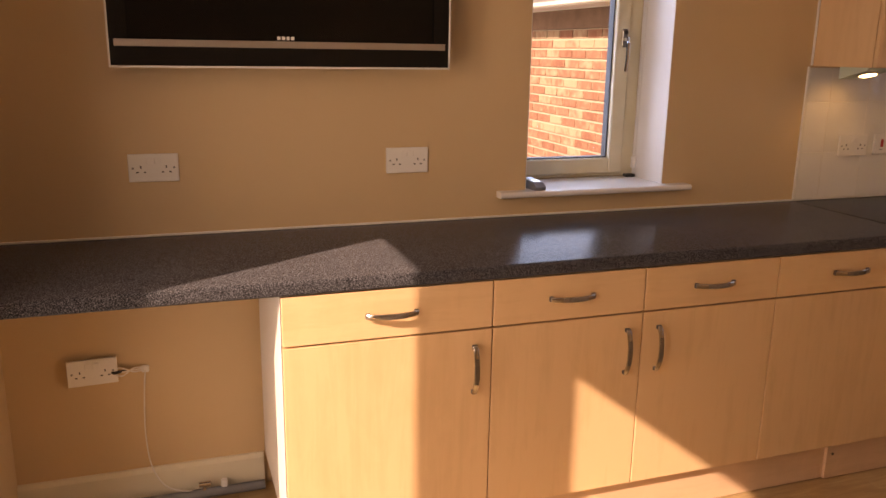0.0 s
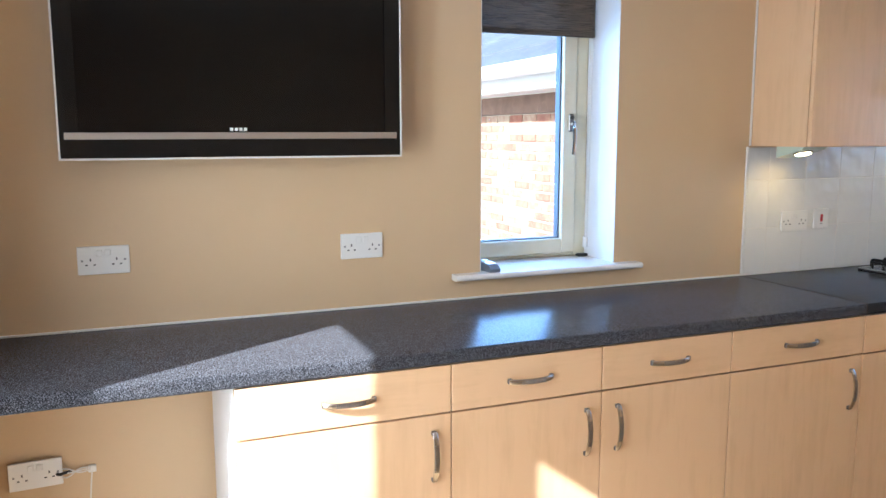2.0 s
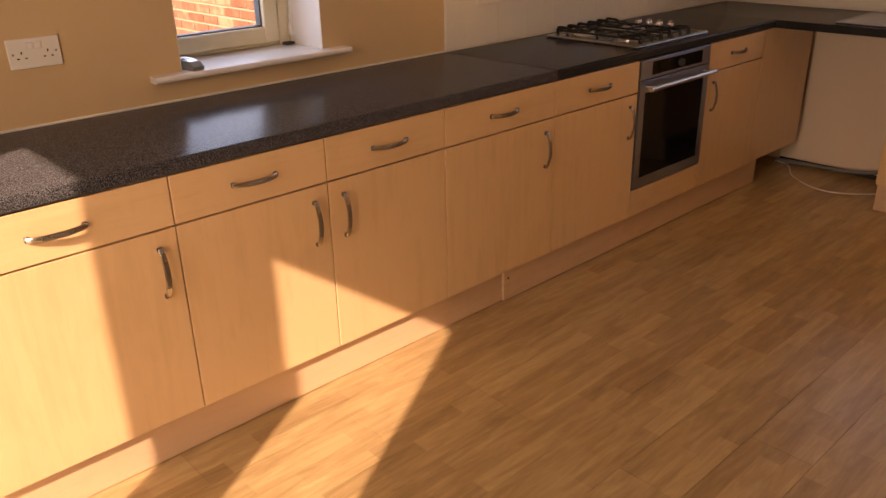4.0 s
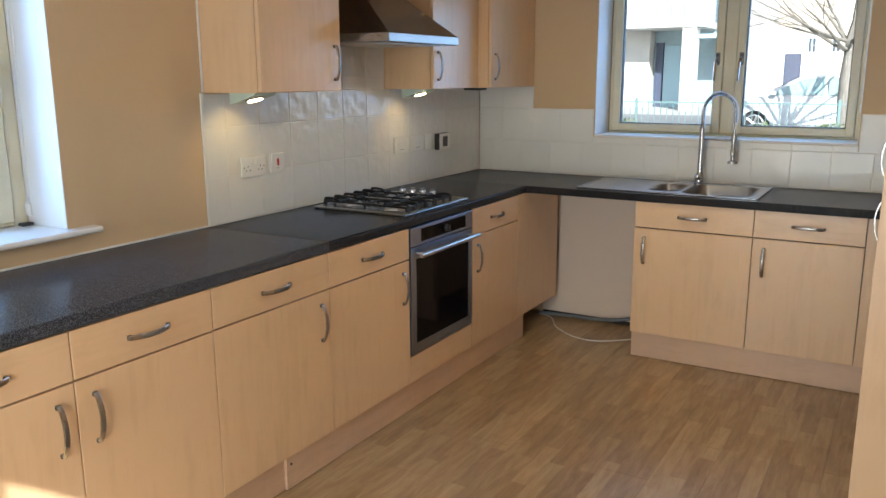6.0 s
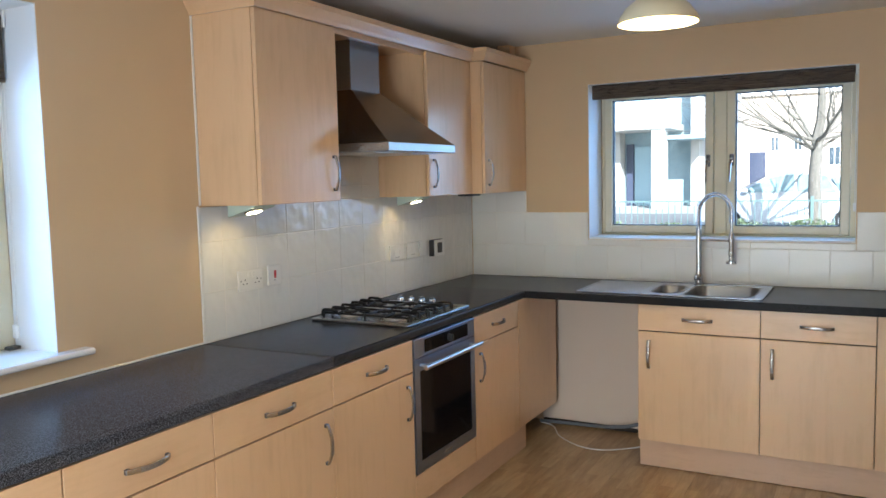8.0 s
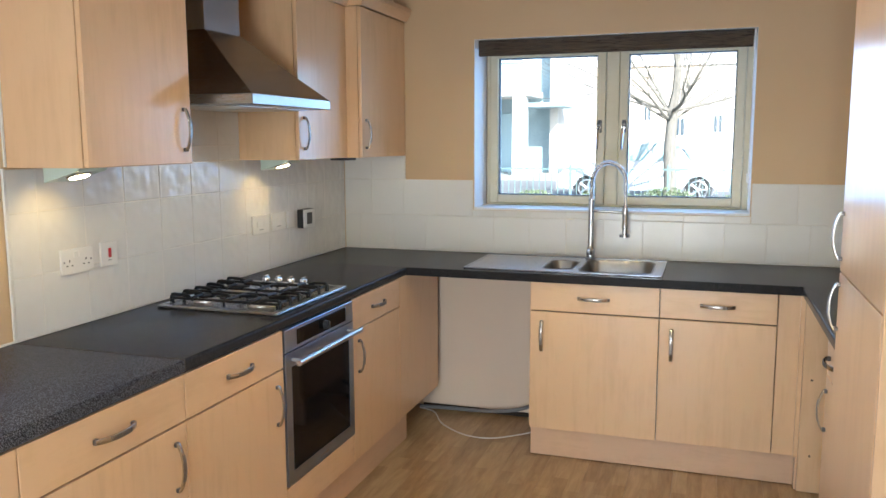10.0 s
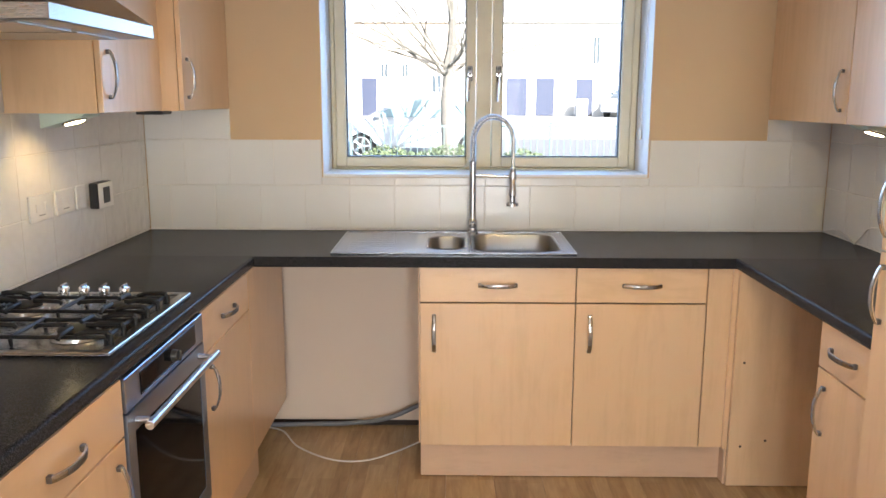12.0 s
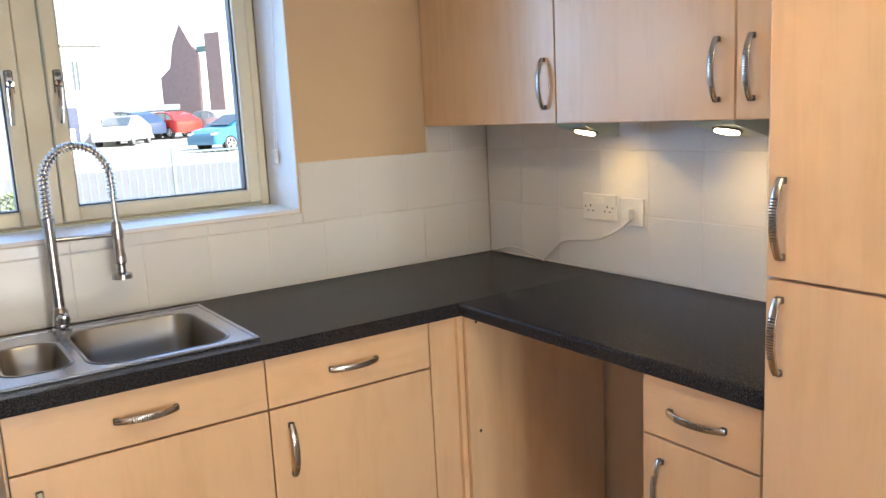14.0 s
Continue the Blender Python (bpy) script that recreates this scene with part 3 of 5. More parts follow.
def bowl(bm, x0, x1, y0, y1, depth, r=0.05, n=6):
    """A rounded bowl with sloping sides; returns its rim loop."""
    def loop(inset, z, rad):
        pts = []
        for cx, cy, a0 in ((x1 - inset - rad, y1 - inset - rad, 0), (x0 + inset + rad, y1 - inset - rad, 90), (x0 + inset + rad, y0 + inset + rad, 180), (x1 - inset - rad, y0 + inset + rad, 270)):
            for k in range(n + 1):
                a = radians(a0 + 90 * k / n)
                pts.append(bm.verts.new((cx + rad * math.cos(a), cy + rad * math.sin(a), z)))
        return pts
    loops = [loop(-0.012, 0.006, r + 0.012), loop(-0.004, 0.0045, r + 0.004), loop(0.0, -0.002, r), loop(0.006, -depth * 0.5, r), loop(0.012, -depth + 0.03, r), loop(0.022, -depth + 0.008, r * 0.8), loop(0.045, -depth, r * 0.5)]
    for a, b in zip(loops, loops[1:]):
        c = len(a)
        for k in range(c):
            bm.faces.new((a[k], a[(k + 1) % c], b[(k + 1) % c], b[k]))
    bm.faces.new(loops[-1])
    return loops[0]


bm = bmesh.new()
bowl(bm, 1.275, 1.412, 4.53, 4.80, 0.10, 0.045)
part("half_bowl", bm, BOWL_SHADED, sink, smooth=True)
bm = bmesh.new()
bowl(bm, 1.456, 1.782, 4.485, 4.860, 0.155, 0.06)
part("main_bowl", bm, BOWL_SHADED, sink, smooth=True)
bm = bmesh.new()
for dims in ((0.908, 1.265, 4.443, 4.927), (1.265, 1.422, 4.443, 4.521), (1.265, 1.422, 4.809, 4.927), (1.422, 1.446, 4.443, 4.927), (1.446, 1.792, 4.443, 4.476), (1.446, 1.792, 4.869, 4.927), (1.792, 1.832, 4.443, 4.927)):
    box(bm, dims[0], dims[1], dims[2], dims[3], 0.0, 0.0045)
bmesh.ops.remove_doubles(bm, verts=bm.verts, dist=1e-5)
# the deck's corners round the bowls
for hx0, hx1, hy0, hy1, rad in ((1.265, 1.422, 4.521, 4.809, 0.057), (1.446, 1.792, 4.476, 4.869, 0.072)):
    for qx, qy, dx, dy in ((hx0, hy0, 1, 1), (hx1, hy0, -1, 1), (hx0, hy1, 1, -1), (hx1, hy1, -1, -1)):
        arc = [bm.verts.new((qx + dx * rad * (1 - math.cos(radians(a * 15))), qy + dy * rad * (1 - math.sin(radians(a * 15))), 0.0043)) for a in range(7)]
        tip = bm.verts.new((qx - dx * 0.002, qy - dy * 0.002, 0.0043))
        for va, vb in zip(arc, arc[1:]):
            bm.faces.new((tip, va, vb))
part("deck", bm, SINK_STEEL, sink)
bm = bmesh.new()
for dims in ((0.900, 1.840, 4.436, 4.446), (0.900, 1.840, 4.924, 4.934), (0.900, 0.910, 4.446, 4.924), (1.830, 1.840, 4.446, 4.924)):
    box(bm, dims[0], dims[1], dims[2], dims[3], -0.0005, 0.0075, 0.002)
part("rim", bm, SINK_STEEL, sink)
for i in range(9):
    y = 4.50 + i * 0.045
    boxed("drainer_ridge", (0.955, 1.22, y, y + 0.012, 0.0035, 0.0050), SINK_STEEL, sink, 0.0007)
for x, y, z in ((1.343, 4.665, -0.0985), (1.62, 4.67, -0.1535)):
    bm = bmesh.new()
    lathe(bm, [(0.0, 0.001), (0.03, 0.001), (0.04, 0.003), (0.043, 0.0)], (x, y, z))
    part("waste", bm, CHROME, sink, smooth=True)

tap = thing("kitchen_tap", "tall chrome spring tap with a hanging spray head", "tap", pose(1.452, 4.905, 0.9155))
bm = bmesh.new()
lathe(bm, [(0.0, 0.0), (0.026, 0.0), (0.026, 0.006), (0.022, 0.010), (0.021, 0.055), (0.016, 0.062), (0.0150, 0.07), (0.0150, 0.30), (0.017, 0.302), (0.017, 0.312), (0.0, 0.312)])
part("stem", bm, TAP_METAL, tap, smooth=True)
bm = bmesh.new()
cyl(bm, (0, 0, 0.035), (0, -0.05, 0.040), 0.017, 0.015)
lathe(bm, [(0, -0.005), (0.012, -0.003), (0.017, 0.008), (0.014, 0.022), (0.004, 0.027), (0, 0.027)], (0, -0.052, 0.032), 20)
part("lever_body", bm, TAP_METAL, tap, smooth=True)
TX = 0.172
TR = TX / 2


def hose_path(u):
    """From the stem's top, up, over and down to the spray head."""
    rise = 0.085
    total = rise + math.pi * TR + 0.12
    s = u * total
    if s < rise:
        return Vector((0, 0, 0.31 + s))
    s -= rise
    if s < math.pi * TR:
        a = math.pi - s / TR
        return Vector((TR + TR * math.cos(a), 0, 0.395 + 1.22 * TR * math.sin(a)))
    return Vector((TX, 0, 0.395 - (s - math.pi * TR)))


bm = bmesh.new()
pts = []
turns = 38
for i in range(turns * 10 + 1):
    u = i / (turns * 10) * 0.86
    c = hose_path(u)
    way = (hose_path(min(u + 0.01, 1)) - hose_path(max(u - 0.01, 0))).normalized()
    side = Vector((0, 1, 0))
    other = way.cross(side).normalized()
    a = 2 * math.pi * i / 10
    pts.append(c + (side * math.cos(a) + other * math.sin(a)) * 0.0125)
tube(bm, pts, 0.0024, 5)
part("spring", bm, TAP_METAL, tap, smooth=True)
bm = bmesh.new()
tube(bm, [hose_path(i / 40) for i in range(41)], 0.0075, 10)
part("hose", bm, NICKEL, tap, smooth=True)
bm = bmesh.new()
tube(bm, [(0, 0, 0.252), (TX, 0, 0.246)], 0.0062, 10)
cyl(bm, (TX, 0, 0.235), (TX, 0, 0.262), 0.017)
part("arm", bm, TAP_METAL, tap, smooth=True)
bm = bmesh.new()
lathe(bm, [(0.0, 0.285), (0.011, 0.285), (0.014, 0.27), (0.014, 0.195), (0.0165, 0.190), (0.0165, 0.165), (0.0125, 0.160), (0.0125, 0.138), (0.027, 0.133), (0.028, 0.120), (0.0, 0.118)], (TX, 0, 0))
part("spray_head", bm, TAP_METAL, tap, smooth=True)

# ---- hob ----
HX0, HX1, HY0, HY1 = 0.075, 0.585, 3.195, 3.775
hob = thing("gas_hob", "four-burner stainless gas hob with black pan supports", "hob", pose(0, 0, 0.911))
bm = bmesh.new()
box(bm, HX0, HX1, HY0, HY1, 0.0, 0.007, 0.003, 2)
part("tray", bm, HOB_STEEL, hob)
bm = bmesh.new()
for a in ((HX0, HX1, HY0, HY0 + 0.02), (HX0, HX1, HY1 - 0.02, HY1), (HX0, HX0 + 0.02, HY0 + 0.02, HY1 - 0.02), (HX1 - 0.030, HX1, HY0 + 0.02, HY1 - 0.02)):
    box(bm, *a, 0.0072, 0.011, 0.002)
part("rim", bm, STEEL, hob)
burners = ((0.20, 3.33, 0.036), (0.45, 3.33, 0.048), (0.20, 3.56, 0.048), (0.45, 3.56, 0.036))
for x, y, r in burners:
    bm = bmesh.new()
    lathe(bm, [(0, 0.008), (r + 0.014, 0.008), (r + 0.012, 0.016), (r, 0.019), (r, 0.024), (0, 0.024)], (x, y, 0), 28)
    b = part("burner", bm, STEEL, hob, smooth=True)
    bm = bmesh.new()
    lathe(bm, [(0, 0.0245), (r - 0.004, 0.0245), (r - 0.004, 0.029), (r - 0.01, 0.032), (0, 0.032)], (x, y, 0), 28)
    part("burner_cap", bm, IRON, b, smooth=True)


def pan_support(y0, y1):
    """An open frame of round bar with fingers over two burners, on bent feet."""
    bm = bmesh.new()
    x0, x1, z = HX0 + 0.03, HX1 - 0.03, 0.031
    r = 0.0052
    for x in (x0 + 0.0, (x0 + x1) / 2, x1):
        tube(bm, [(x, y0 + 0.030, 0.009), (x, y0 + 0.026, 0.026), (x, y0 + 0.034, z), (x, y1 - 0.034, z), (x, y1 - 0.026, 0.026), (x, y1 - 0.030, 0.009)], r, 6)
    for y in (y0 + 0.034, y1 - 0.034):
        tube(bm, [(x0, y, z - 0.002), (x1, y, z - 0.002)], r, 6)
    return bm


def hook(x, y, way):
    """One bar end that rises past the frame and turns down again."""
    bm = bmesh.new()
    tube(bm, [(x - way * 0.075, y, 0.034), (x - way * 0.050, y, 0.042), (x - way * 0.010, y, 0.043), (x + way * 0.004, y, 0.041), (x + way * 0.008, y, 0.034), (x + way * 0.008, y, 0.012)], 0.0066, 8)
    return bm


for y0, y1, ys in ((3.222, 3.440, 3.33), (3.452, 3.668, 3.56)):
    rack = part("pan_support", pan_support(y0, y1), IRON, hob, smooth=True)
    for y in (y0 + 0.034, (y0 + y1) / 2, y1 - 0.034):
        for x, way in ((HX0 + 0.028, -1), (HX1 - 0.028, 1)):
            part("hooked_end", hook(x, y, way), IRON, rack, smooth=True)
    for x in (0.20, 0.45):
        for dx, dy in ((1, 0), (-1, 0), (0, 1), (0, -1)):
            bm = bmesh.new()
            reach = 0.095 if dx else 0.088
            ex, ey = x + dx * reach, ys + dy * reach
            tube(bm, [(x + dx * 0.025, ys + dy * 0.025, 0.038), (x + dx * 0.06, ys + dy * 0.06, 0.038), (ex, ey, 0.036), (ex + dx * 0.008, ey + dy * 0.008, 0.029)], 0.0058, 6)
            part("finger", bm, IRON, rack, smooth=True)
for i in range(4):
    x = 0.2275 + i * 0.060
    bm = bmesh.new()
    lathe(bm, [(0, 0.008), (0.022, 0.008), (0.022, 0.012), (0.015, 0.014), (0.0165, 0.034), (0.014, 0.038), (0, 0.038)], (x, 3.725, 0), 20)
    k = part("control_knob", bm, CHROME, hob, smooth=True)
    boxed("grip", (x - 0.004, x + 0.004, 3.709, 3.741, 0.0382, 0.047), CHROME, k, 0.0015)

# ---- oven ----
OY0, OY1 = 3.181, 3.750
oven = thing("built_in_oven", "built-in single oven in steel and black glass below the hob", "oven", pose(0.622, OY0, 0, 0, 0, 90))
ow = OY1 - OY0
OZ0, OZ1, OZM = 0.280, 0.864, 0.776
boxed("cavity", (0.01, ow - 0.01, 0.024, 0.54, OZ0, OZ1), DARK, oven)
cp = boxed("control_panel", (0, ow, 0.0, 0.022, OZM + 0.004, OZ1), OVEN_SKY_TINT, oven, 0.002)
boxed("display_glass", (0.085, ow - 0.075, -0.0025, 0.0, OZM + 0.018, OZ1 - 0.012), BLACK_GLASS, cp, 0.001)
bm = bmesh.new()
cyl(bm, (ow / 2 + 0.02, -0.0025, OZM + 0.045), (ow / 2 + 0.02, -0.018, OZM + 0.045), 0.017, 0.015, 24)
box(bm, ow / 2 + 0.016, ow / 2 + 0.024, -0.026, -0.018, OZM + 0.030, OZM + 0.060, 0.002)
part("selector_knob", bm, DARK, cp, smooth=True)
bm = bmesh.new()
for dims in ((0, 0.042, OZ0, OZM), (ow - 0.042, ow, OZ0, OZM), (0.042, ow - 0.042, OZ0, OZ0 + 0.05), (0.042, ow - 0.042, OZM - 0.055, OZM)):
    box(bm, dims[0], dims[1], 0.0, 0.022, dims[2], dims[3])
door = part("oven_door", bm, OVEN_SKY_TINT, oven)
boxed("door_glass", (0.0405, ow - 0.0405, 0.0015, 0.018, OZ0 + 0.0485, OZM - 0.004), BLACK_GLASS, door)
boxed("nameplate", (ow / 2 - 0.035, ow / 2 + 0.035, -0.001, 0.0, OZ0 + 0.02, OZ0 + 0.028), GREY_BAR, door)
bm = bmesh.new()
tube(bm, [(0.015, -0.045, OZM - 0.030), (ow - 0.015, -0.045, OZM - 0.030)], 0.011, 14)
for x in (0.05, ow - 0.05):
    cyl(bm, (x, 0.0, OZM - 0.030), (x, -0.045, OZM - 0.030), 0.008, n=12)
part("bar_handle", bm, STEEL, door, smooth=True)
kick = thing("oven_base_board", "birch board below the oven", "panel", pose(FX, 3.175, 0, 0, 0, 90))
front("board", kick, 0, 0.58, PLINTH_Z, OZ0 - 0.004, BIRCH_FLAT)
boxed("housing", (0.0, 0.58, 0.025, 0.55, PLINTH_Z, OZ0 - 0.006), CARCASS, kick)
# dark sheets added as the shade in the slits either side
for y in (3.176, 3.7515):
    panel_thing("oven_gap_shade", "thin near-black sheet for the shade in the gap beside the oven", (0.05, 0.612, y, y + 0.0045, OZ0, TOP_Z), GAP, 0)

# ---- extractor hood ----
hood = thing("cooker_hood", "stainless chimney hood between the wall cabinets", "cooker hood", Matrix())
CY = 3.51
boxed("chimney", (0.004, 0.20, CY - 0.12, CY + 0.12, 1.945, ZT - 0.002), HOOD_LIT, hood, 0.0015)
bm = bmesh.new()
lo = [(0.004, CY - 0.30, 1.698), (0.505, CY - 0.30, 1.698), (0.505, CY + 0.30, 1.698), (0.004, CY + 0.30, 1.698)]
hi = [(0.004, CY - 0.125, 1.950), (0.205, CY - 0.125, 1.950), (0.205, CY + 0.125, 1.950), (0.004, CY + 0.125, 1.950)]
rings = []
for t, dip in ((0.0, 0.0), (0.5, 0.006), (1.0, 0.0)):
    rings.append([bm.verts.new(Vector(a).lerp(Vector(b), t) - Vector((0, 0, dip))) for a, b in zip(lo, hi)])
for ra, rb in zip(rings, rings[1:]):
    for k in range(4):
        bm.faces.new((ra[k], ra[(k + 1) % 4], rb[(k + 1) % 4], rb[k]))
bm.faces.new(list(reversed(rings[0])))
bm.faces.new(rings[-1])
part("canopy", bm, HOOD_SHADED, hood, smooth=True)
boxed("canopy_rim", (0.004, 0.508, CY - 0.303, CY + 0.303, 1.659, 1.698), HOOD_LIT, hood, 0.003)
for y in (CY - 0.14, CY + 0.14):
    boxed("filter", (0.06, 0.42, y - 0.125, y + 0.125, 1.655, 1.659), TV_SILVER, hood, 0.001)

# ---- television ----
tv = thing("television", "flat black television with a silver strip on a wall bracket", "television", Matrix())
VX, VY0, VY1, VZ0, VZ1 = 0.115, 0.048, 1.057, 1.432, 2.095
SB = 1.505
boxed("back_shell", (0.045, 0.085, VY0 + 0.03, VY1 - 0.03, VZ0 + 0.03, VZ1 - 0.03), TV_BLACK, tv, 0.01)
bm = bmesh.new()
for dims in ((VY0, VY1, VZ1 - 0.035, VZ1), (VY0, VY0 + 0.05, SB, VZ1 - 0.035), (VY1 - 0.05, VY1, SB, VZ1 - 0.035), (VY0, VY1, VZ0 + 0.006, SB)):
    box(bm, 0.085, VX, dims[0], dims[1], dims[2], dims[3])
bmesh.ops.remove_doubles(bm, verts=bm.verts, dist=1e-5)
bez = part("bezel", bm, TV_BLACK, tv)
boxed("screen", (0.088, VX - 0.006, VY0 + 0.049, VY1 - 0.049, SB - 0.001, VZ1 - 0.034), SCREEN, tv)
boxed("silver_strip", (VX, VX + 0.003, VY0 + 0.012, VY1 - 0.012, SB - 0.014, SB + 0.006), TV_SILVER, tv, 0.001)
bm = bmesh.new()
for dims in ((VY0 - 0.005, VY1 + 0.005, VZ0, VZ0 + 0.005), (VY0 - 0.005, VY0 - 0.0005, VZ0 + 0.005, VZ1), (VY1 + 0.0005, VY1 + 0.005, VZ0 + 0.005, VZ1), (VY0 - 0.005, VY1 + 0.005, VZ1, VZ1 + 0.004)):
    box(bm, 0.09, VX + 0.002, *dims)
part("glass_edge", bm, PLASTIC, tv, "pale clear edge")
for i, (y, w) in enumerate(((0.515, 0.010), (0.529, 0.010), (0.543, 0.009), (0.556, 0.010))):
    boxed("maker_mark", (VX + 0.003, VX + 0.0038, y, y + w, SB + 0.010, SB + 0.020), PLASTIC, tv, label="small pale mark")
boxed("corner_mark", (VX, VX + 0.0006, VY0 + 0.06, VY0 + 0.10, VZ1 - 0.022, VZ1 - 0.016), GREY_BAR, tv, label="small grey mark")
boxed("wall_bracket", (0.002, 0.045, 0.35, 0.75, 1.6, 1.95), DARK, tv, 0.002)

# ---- sockets and switches ----
def plate(name, label, m, w, h=0.086, kind="double", category="socket"):
    """Faceplate in local x-z, standing out to -y, its centre at the origin."""
    s = thing(name, label, category, m)
    bm = bmesh.new()
    box(bm, -w / 2, w / 2, -0.009, 0.0, -h / 2, h / 2, 0.0025, 2)
    part("faceplate", bm, PLASTIC, s)
    if kind in ("double", "single"):
        for cx in ((-0.037, 0.037) if kind == "double" else (0.0,)):
            for dx, dz, a, b in ((0, 0.003, 0.004, 0.008), (-0.011, -0.013, 0.007, 0.004), (0.011, -0.013, 0.007, 0.004)):
                boxed("pin_hole", (cx + dx - a / 2, cx + dx + a / 2, -0.0095, -0.0088, dz - b / 2, dz + b / 2), DARK, s)
        for cx in ((-0.012, 0.012) if kind == "double" else (0.025,)):
            boxed("rocker", (cx - 0.009, cx + 0.009, -0.0135, -0.009, 0.012, 0.032), PLASTIC, s, 0.0015)
        if kind == "double":
            for cx in (-0.0602, 0.0602):
                boxed("screw_cap", (cx - 0.003, cx + 0.003, -0.0095, -0.0088, -0.003, 0.003), GREY_BAR, s)
    if kind == "isolator":
        boxed("red_switch", (-0.007, 0.007, -0.013, -0.009, -0.013, 0.020), RED, s, 0.002)
        for z in (-0.024,):
            boxed("marking", (-0.008, 0.008, -0.0096, -0.009, z, z + 0.003), GREY_BAR, s)
    if kind == "grid":
        for cx in (-w / 5, w / 5):
            boxed("rocker", (cx - 0.01, cx + 0.01, -0.0125, -0.009, -0.012, 0.016), PLASTIC, s, 0.0015)
        boxed("marking", (-0.02, 0.02, -0.0096, -0.009, -0.026, -0.023), GREY_BAR, s)
    if kind == "blank":
        boxed("rocker", (-0.008, 0.008, -0.0125, -0.009, -0.014, 0.014), PLASTIC, s, 0.0015)
    return s


def on_west(y, z, out=0.0):
    return pose(out, y, z, 0, 0, 90)


plate("double_socket", "white double socket below the television", on_west(0.1405, 1.128), 0.147)
plate("double_socket", "white double socket between television and window", on_west(0.953, 1.128), 0.147)
gap_socket = plate("double_socket", "white double socket low in the open gap, plug in", pose(0.018, -0.086, 0.487, 0, 0, 90) @ pose(0, 0, 0, 0, -0.4, 3), 0.147)
plate("double_socket", "white double socket on the tiles beside the cooker switch", on_west(2.876, 1.133, 0.008), 0.146)
plate("cooker_switch", "white cooker switch plate with a red rocker", on_west(3.027, 1.137, 0.008), 0.082, kind="isolator", category="switch")
plate("double_socket", "white double switch plate on the tiles past the hob", on_west(4.045, 1.139, 0.008), 0.146, kind="grid", category="switch")
plate("spur_switch", "white fused switch plate on the tiles", on_west(4.212, 1.139, 0.008), 0.130, kind="grid", category="switch")
plate("spur_switch", "small white switch plate on the tiles", on_west(4.330, 1.139, 0.008), 0.075, kind="blank", category="switch")
thermo = thing("thermostat", "black-sided room thermostat with a white face and dark screen", "thermostat", on_west(4.472, 1.131, 0.008))
boxed("case", (-0.062, 0.062, -0.034, 0.0, -0.048, 0.048), DARK, thermo, 0.003)
boxed("face", (-0.061, 0.061, -0.039, -0.0345, -0.047, 0.047), PLASTIC, thermo, 0.002)
boxed("screen", (-0.028, 0.028, -0.0405, -0.0392, -0.030, 0.030), DARK, thermo, 0.001)


def on_east(y, z):
    return pose(XR - 0.008, y, z, 0, 0, -90)


plate("double_socket", "white double socket on the tiles by the corner, cable plugged in", on_east(4.394, 1.126), 0.146)
plug_plate = plate("single_socket", "cream single outlet with a white plug", on_east(4.253, 1.120), 0.090, kind="none")
bm = bmesh.new()
box(bm, -0.018, 0.012, -0.034, -0.009, -0.020, 0.012, 0.005, 2)
part("plug", bm, PLASTIC, plug_plate)


# ---- tiles ----
def tile_field(name, label, m, x_edges, z_edges, mat=TILE):
    """Separate glazed tiles on a grout bed; local x runs along the wall, -y to the room."""
    field = thing(name, label, "wall tiles", m, kind="structure")
    boxed("grout_bed", (x_edges[0] + 0.0005, x_edges[-1] - 0.0005, -0.0066, -0.0002, z_edges[0], z_edges[-1]), GROUT, field)
    made = {}
    for x0, x1 in zip(x_edges, x_edges[1:]):
        for z0, z1 in zip(z_edges, z_edges[1:]):
            size = (round(x1 - x0, 4), round(z1 - z0, 4))
            if size not in made:
                bm = bmesh.new()
                w, h = size[0] / 2 - 0.0011, size[1] / 2 - 0.0011
                ring = [[bm.verts.new((a * (w - i), y, b * (h - i))) for a, b in ((-1, -1), (1, -1), (1, 1), (-1, 1))] for i, y in ((0, -0.001), (0, -0.0062), (0.0018, -0.0078))]
                for ra, rb in zip(ring, ring[1:]):
                    for k in range(4):
                        bm.faces.new((ra[k], ra[(k + 1) % 4], rb[(k + 1) % 4], rb[k]))
                bm.faces.new(ring[-1])
                made[size] = mesh_of("tile", bm, mat)
            tilt = pose(0, 0, 0, random.uniform(-0.25, 0.25), 0, random.uniform(-0.25, 0.25))
            shared("tile", made[size], field, Matrix.Translation(((x0 + x1) / 2, 0, (z0 + z1) / 2)) @ tilt)
    return field


def steps(a, b, first, size=0.2):
    out = [a]
    x = first
    while x < b - 0.012:
        if x > a + 0.012:
            out.append(x)
        x += size
    return out + [b]


# ---- windows ----
def bar_ring(bm, x0, x1, z0, z1, wl, wr, wb, wt, y0, y1, bevel=0.004):
    box(bm, x0, x0 + wl, y0, y1, z0, z1, bevel)
    box(bm, x1 - wr, x1, y0, y1, z0, z1, bevel)
    box(bm, x0 + wl, x1 - wr, y0 + 0.0005, y1 - 0.0005, z0, z0 + wb, bevel)
    box(bm, x0 + wl, x1 - wr, y0 + 0.0005, y1 - 0.0005, z1 - wt, z1, bevel)


